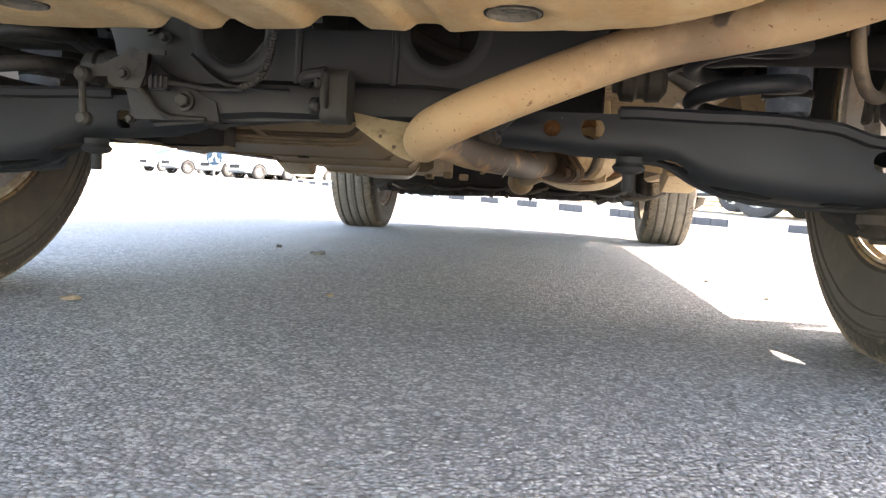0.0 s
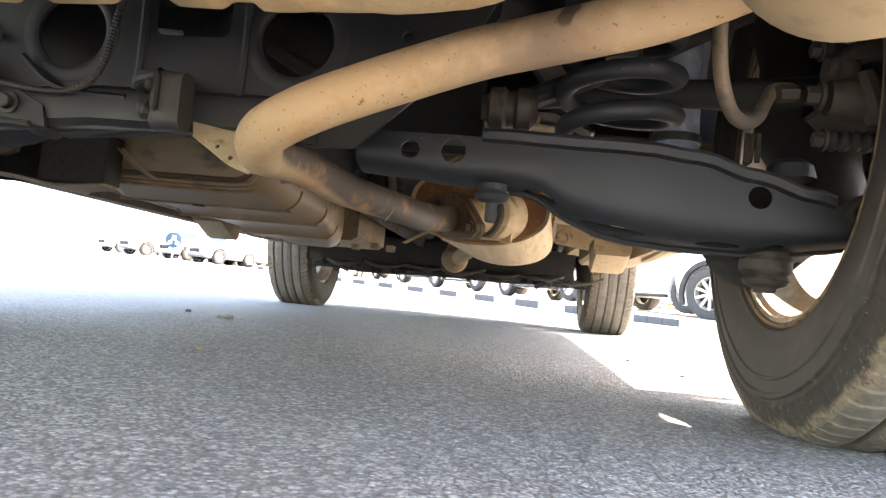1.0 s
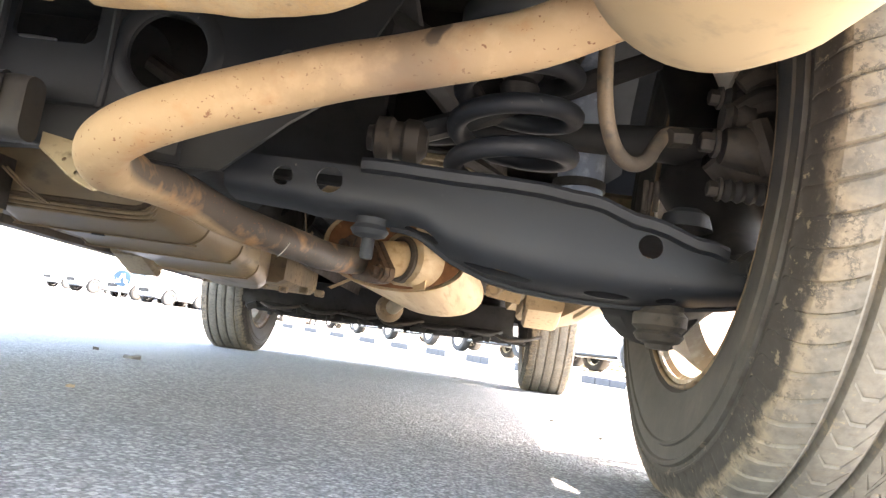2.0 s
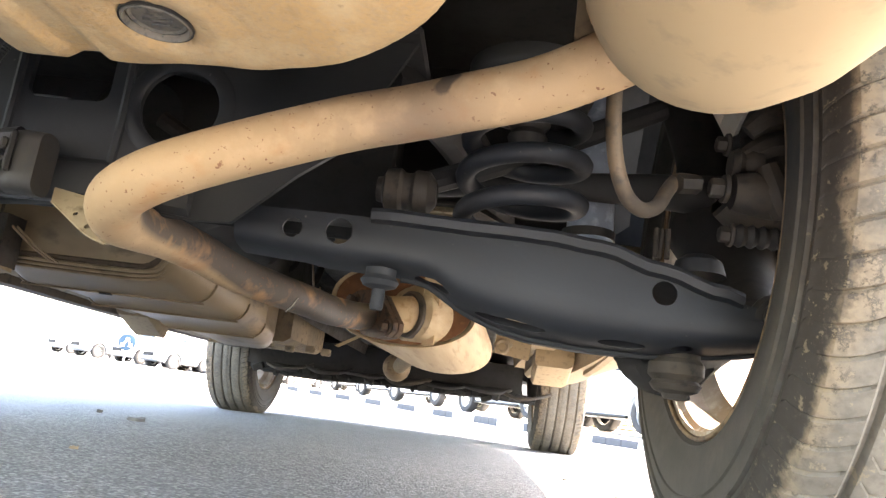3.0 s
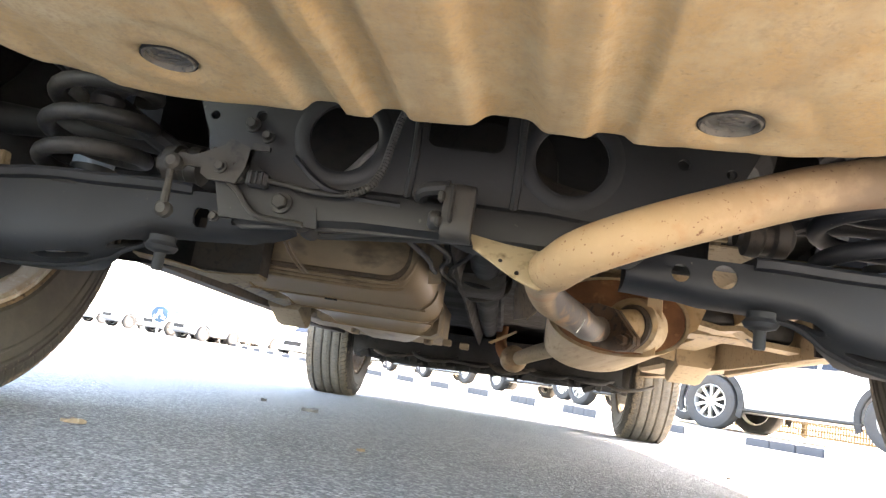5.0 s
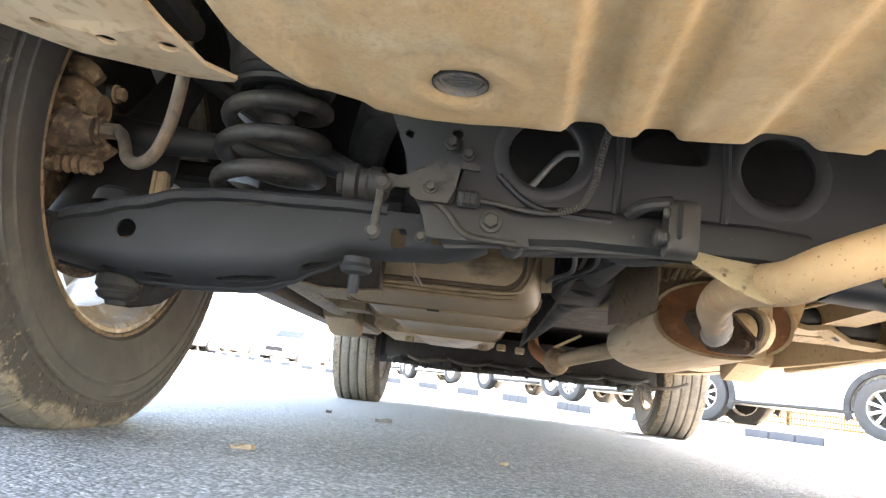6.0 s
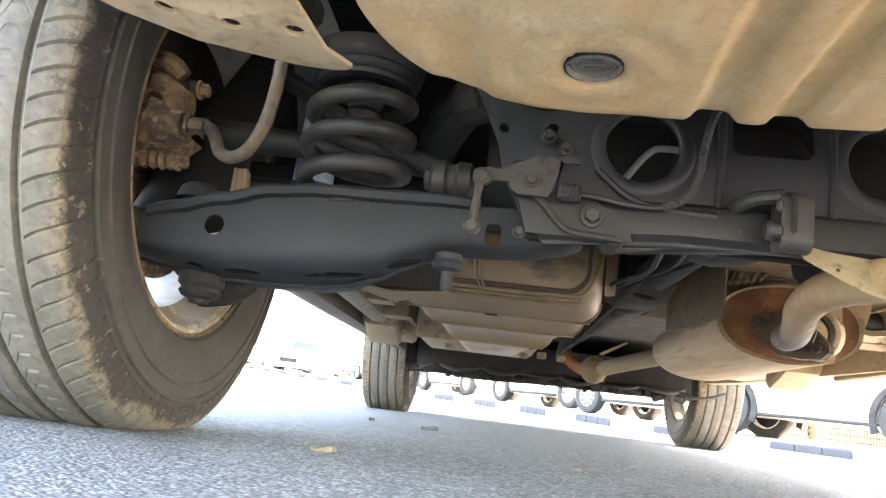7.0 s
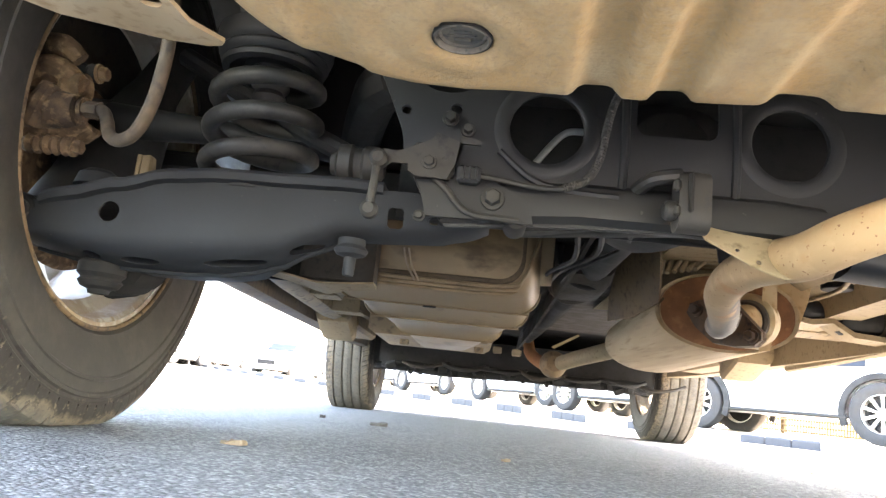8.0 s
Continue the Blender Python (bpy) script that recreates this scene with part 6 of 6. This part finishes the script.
# ---- parked cars ----
def parked_car(name, label, paint, wheel=1.0):
    """A family car along its own x axis, nose to -x, its wheels in their arches."""
    W, R = 0.86, 0.335 * wheel
    top = thing(name, (0, 0, 0), label, "car", "parked cars")
    lift = 0.07 if wheel > 1 else 0.0
    table = [(-2.07, 0.60, 0.42, 0.66, 0.40, 0.72), (-1.98, 0.76, 0.30, 0.78, 0.55, 0.86), (-1.6, 0.84, 0.26, 0.92, 0.66, 1.00), (-1.0, W, 0.26, 0.98, 0.68, 1.08), (-0.35, W, 0.26, 1.00, 0.62, 1.56), (0.4, W, 0.26, 1.00, 0.62, 1.66), (1.3, W, 0.26, 1.00, 0.60, 1.62), (1.85, 0.82, 0.30, 1.00, 0.54, 1.45), (2.05, 0.72, 0.42, 0.95, 0.50, 1.20)]
    secs = []
    for i in range(31):
        x = -2.07 + 4.12 * i / 30
        w, zb, zs, wr, zr = lerp_table(table, x)
        zb += lift
        half = [(0, zb), (w * 0.9, zb), (w, zb + 0.12), (w, zs - 0.1), (w * 0.97, zs), (wr, zr - 0.02), (wr * 0.8, zr), (0, zr + 0.01)]
        secs.append([(x, y, z) for y, z in half] + [(x, -y, z) for y, z in half[-2:0:-1]])
    shell = part("body", loft(secs), paint, top)
    cut(shell, [lathe([(0, -0.16), (0.065 + R, -0.16), (0.065 + R, 0.16), (0, 0.16)], (wx, sy * 0.80, 0.01 + R), "y", 28) for wx in (-1.28, 1.32) for sy in (-1, 1)])
    for sy in (-1, 1):
        for a, b in ((-0.55, 0.28), (0.34, 1.12)):
            part("window", loft([[(a, sy * 0.865, 1.03), (b, sy * 0.865, 1.03), (b - 0.02, sy * 0.66, 1.52), (a + 0.30 if a < 0 else a, sy * 0.66, 1.52)], [(a, sy * 0.85, 1.03), (b, sy * 0.85, 1.03), (b - 0.02, sy * 0.645, 1.52), (a + 0.30 if a < 0 else a, sy * 0.645, 1.52)]]), "bright_glass", top)
        part("running_board", box((0.02, sy * 0.84, 0.27 + lift), (1.75, 0.10, 0.05), 0.02), "grey_part", top)
        part("headlight", box((-1.93, sy * 0.58, 0.72), (0.16, 0.26, 0.12), 0.03), "lamp", top)
        part("tail_lamp", box((1.97, sy * 0.62, 0.95), (0.10, 0.16, 0.24), 0.03), "tail", top)
        part("door_mirror", box((-0.62, sy * 0.95, 1.05), (0.10, 0.18, 0.12), 0.03), paint, top)
        for wx in (-1.28, 1.32):
            w = new("wheel")
            w.parent = top
            w.matrix_basis = pose(wx, sy * 0.76, R, 0, 0, 90 if sy > 0 else -90)
            child("tyre", FAR_TYRE, w, Matrix.Scale(wheel, 4))
            child("rim", FAR_RIM, w, Matrix.Scale(wheel, 4))
            child("spokes", FAR_SPOKES, w, Matrix.Scale(wheel, 4))
            child("brake_disc", FAR_DISC, w, Matrix.Scale(wheel, 4))
    part("windscreen", loft([[(-0.98, -0.60, 1.10), (-0.98, 0.60, 1.10), (-0.36, 0.55, 1.54), (-0.36, -0.55, 1.54)], [(-1.0, -0.60, 1.12), (-1.0, 0.60, 1.12), (-0.38, 0.55, 1.56), (-0.38, -0.55, 1.56)]]), "bright_glass", top)
    part("grille", box((-2.05, 0, 0.56), (0.06, 0.80, 0.20), 0.02), "black_dull", top)
    return top


def far_tyre():
    return lathe([(0.21, -0.10), (0.24, -0.112), (0.29, -0.112), (0.325, -0.10), (0.335, -0.08), (0.336, 0.0), (0.335, 0.08), (0.325, 0.10), (0.29, 0.112), (0.24, 0.112), (0.21, 0.10)], (0, 0, 0), "x", 40, True)


FAR_TYRE = mesh_of("tyre", far_tyre(), "far_tyre")
FAR_RIM = mesh_of("rim", lathe([(0.22, -0.09), (0.215, 0.09), (0.20, 0.095), (0.195, -0.09)], (0, 0, 0), "x", 40, True), "alloy")


def far_spokes():
    bm = lathe([(0, 0.07), (0.045, 0.07), (0.06, 0.05), (0.06, 0.0), (0, 0.0)], (0, 0, 0), "x", 20)
    for k in range(10):
        a = 2 * math.pi * k / 10
        c, s = math.cos(a), math.sin(a)
        add_loft(bm, [[(x, r * s + d * c, r * c - d * s) for d, x in ((-w, 0.03), (w, 0.03), (w, 0.075), (-w, 0.075))] for r, w in ((0.04, 0.012), (0.21, 0.017))])
    return bm


FAR_SPOKES = mesh_of("spokes", far_spokes(), "alloy")
FAR_DISC = mesh_of("brake_disc", lathe([(0, -0.01), (0.19, -0.01), (0.19, 0.01), (0, 0.01)], (0, 0, 0), "x", 32), "black_dull")

FIRST = parked_car("parked_car", "white family car parked behind the painted kerb", "white")
GREY = parked_car("parked_car", "grey family car parked behind the painted kerb", "grey_paint")
BROWN = parked_car("parked_car", "dull brown family car parked across the asphalt", "brown_paint")
SUV = parked_car("parked_car", "white off-road car with black wheel arch trim behind the kerb", "white", 1.24)
for _wx in (-1.28, 1.32):
    for _sy in (-1, 1):
        rim = [(0.452, 0.0), (0.452, 0.03), (0.465, 0.045), (0.535, 0.040), (0.545, 0.028), (0.545, 0.0)]
        secs = []
        for k in range(19):
            a = radians(-22 + 224 * k / 18)
            secs.append([(_wx + r * math.cos(a), _sy * (0.845 + h), 0.415 + r * math.sin(a)) for r, h in rim])
        part("arch_trim", loft(secs), "trim", SUV, "black plastic wheel arch trim")


def by_wheel(x, y, z, turn, size=1.0):
    """A car's pose from the foot of its near front wheel, its tail towards turn degrees."""
    return Matrix.Translation((x, y, z)) @ Matrix.Rotation(radians(turn), 4, "Z") @ Matrix.Diagonal((size, size, size, 1)) @ Matrix.Translation((1.28, 0.80, 0))


# car, foot of a wheel, the way the tail points, size
ROW = [(SUV, 3.20, 10.06, -43.8, 0.95), (FIRST, 1.62, 13.2, -56, 1.0), (GREY, 0.0, 17.3, -56, 1.0), (FIRST, -2.4, 22.2, -56, 1.0), (GREY, -4.2, 26.6, -56, 1.0), (FIRST, -6.2, 31.2, -56, 1.0), (GREY, -8.2, 36.0, -56, 1.0)]
FAR_CARS = [(GREY, -18.8, 34.0, 60, 1.0), (FIRST, -15.7, 32.2, 60, 1.0), (GREY, -13.6, 31.0, 60, 1.0), (FIRST, -12.7, 32.4, 60, 1.0), (FIRST, -15.0, 42.3, 60, 1.0), (BROWN, -12.6, 42.8, 60, 1.0), (FIRST, -22.8, 38.5, 60, 1.0), (FIRST, -7.4, 28.0, 78, 1.0), (FIRST, -10.6, 44.0, 60, 1.0)]
used = set()
for rows, top, where in ((ROW, KERB_TOP - 0.01, "parked behind the painted kerb"), (FAR_CARS, 0.0, "parked across the asphalt")):
    for src, x, y, turn, size in rows:
        s = (Vector((x, y, 0)) - KERB_AT).dot(KERB_DIR) - 0.8
        m = by_wheel(x, y, ground_z(x, y) + top * kerb_top(s) / KERB_TOP, turn, size)
        if src.name not in used:
            used.add(src.name)
            src.matrix_basis = m
        else:
            tagged(copy_thing(src, m), src["label"].replace("parked behind the painted kerb", where))


# ---- round sign ----
def build_sign():
    at = Vector((-12.95, 25.2, ground_z(-12.95, 25.2)))
    sign = thing("traffic_sign", at, "round blue keep-either-side sign with white arrows on a post", "traffic sign")
    turn = Matrix.Rotation(math.atan2(-at.x, at.y + 1.2), 4, "Z")

    def put(name, bm, mat, parent=sign):
        bmesh.ops.transform(bm, matrix=Matrix.Translation(at) @ turn, verts=bm.verts)
        return part(name, bm, mat, parent)

    put("post", tube([(0, 0.04, 0), (0, 0.04, 1.12)], 0.035, 12, 1), "pole")
    put("disc", lathe([(0, -0.012), (0.285, -0.012), (0.30, -0.006), (0.30, 0.006), (0, 0.012)], (0, 0, 0.84), "y", 40), "blue")
    for s in (-1, 1):
        arrow = [(s * 0.02, 1.02), (s * 0.06, 1.02), (s * 0.075, 0.90), (s * 0.15, 0.78), (s * 0.20, 0.81), (s * 0.19, 0.64), (s * 0.04, 0.71), (s * 0.09, 0.74), (s * 0.02, 0.88)]
        put("arrow", plate(arrow, [], 0.003, XZ(-0.017)), "sign_white")


build_sign()


# ---- lattice fence behind the cars ----
def build_fence():
    fence = thing("fence", along(0, 6.2), "low tan lattice fence behind the parked cars", "fence")
    me = mesh_of("slat", box((0, 0, 0.45), (0.040, 0.012, 0.80), 0.003), "fence")
    post = mesh_of("post", box((0, 0, 0.50), (0.09, 0.09, 1.0), 0.01), "fence")
    base = Matrix.Translation(-Vector(fence.location))
    for k in range(290):
        child("slat", me, fence, base @ pose(*along(-9 + 0.062 * k, 6.2, 0.10), 0, 0, KERB_TURN))
    for k in range(8):
        child("post", post, fence, base @ pose(*along(-9 + 2.6 * k, 6.26, 0.10), 0, 0, KERB_TURN))
    for z in (0.08, 0.19, 0.30, 0.41, 0.52, 0.82):
        bm = tube([tuple(along(a, 6.17, z + 0.10)) for a in (-9, 0, 3, 6, 9.2)], 0.02, 6, 1)
        part("rail", bm, "fence", fence)


build_fence()


# ---- litter on the asphalt ----
def flake(name, label, x, y, size, mat, seed, lift=0.004):
    rng = random.Random(seed)
    bm = shape()
    n = 9
    rim = []
    for k in range(n):
        a = 2 * math.pi * k / n
        r = size * rng.uniform(0.6, 1.0)
        rim.append((x + r * math.cos(a) * 1.3, y + r * math.sin(a) * 0.8, lift * rng.uniform(0.5, 1.6)))
    low = [bm.verts.new((px, py, 0.0008)) for px, py, pz in rim]
    top = [bm.verts.new(p) for p in rim]
    mid = bm.verts.new((x, y, lift * 0.9))
    for k in range(n):
        bm.faces.new((low[k], low[(k + 1) % n], top[(k + 1) % n], top[k]))
        bm.faces.new((top[k], top[(k + 1) % n], mid))
    bm.faces.new(low[::-1])
    tagged(part(name, bm, mat, None, "", 20), label, name.replace("_", " "))


flake("dry_leaf", "small dry brown leaf lying on the asphalt", -0.472, -0.263, 0.015, "leaf", 1, 0.005)
flake("dry_leaf", "small dry brown leaf lying on the asphalt", -0.131, -0.039, 0.006, "leaf", 2)
flake("pebble", "dark pebble lying on sunlit asphalt", 0.653, 0.701, 0.0045, "dark_chip", 3, 0.004)
flake("pebble", "dark pebble lying on sunlit asphalt", 0.716, 0.383, 0.004, "dark_chip", 4, 0.0035)
flake("pebble", "pale pebble lying on the asphalt", -0.42, 0.75, 0.02, "chip", 5, 0.008)
flake("pebble", "small dark pebble lying on the asphalt", -0.60, 0.90, 0.008, "dark_chip", 6, 0.007)
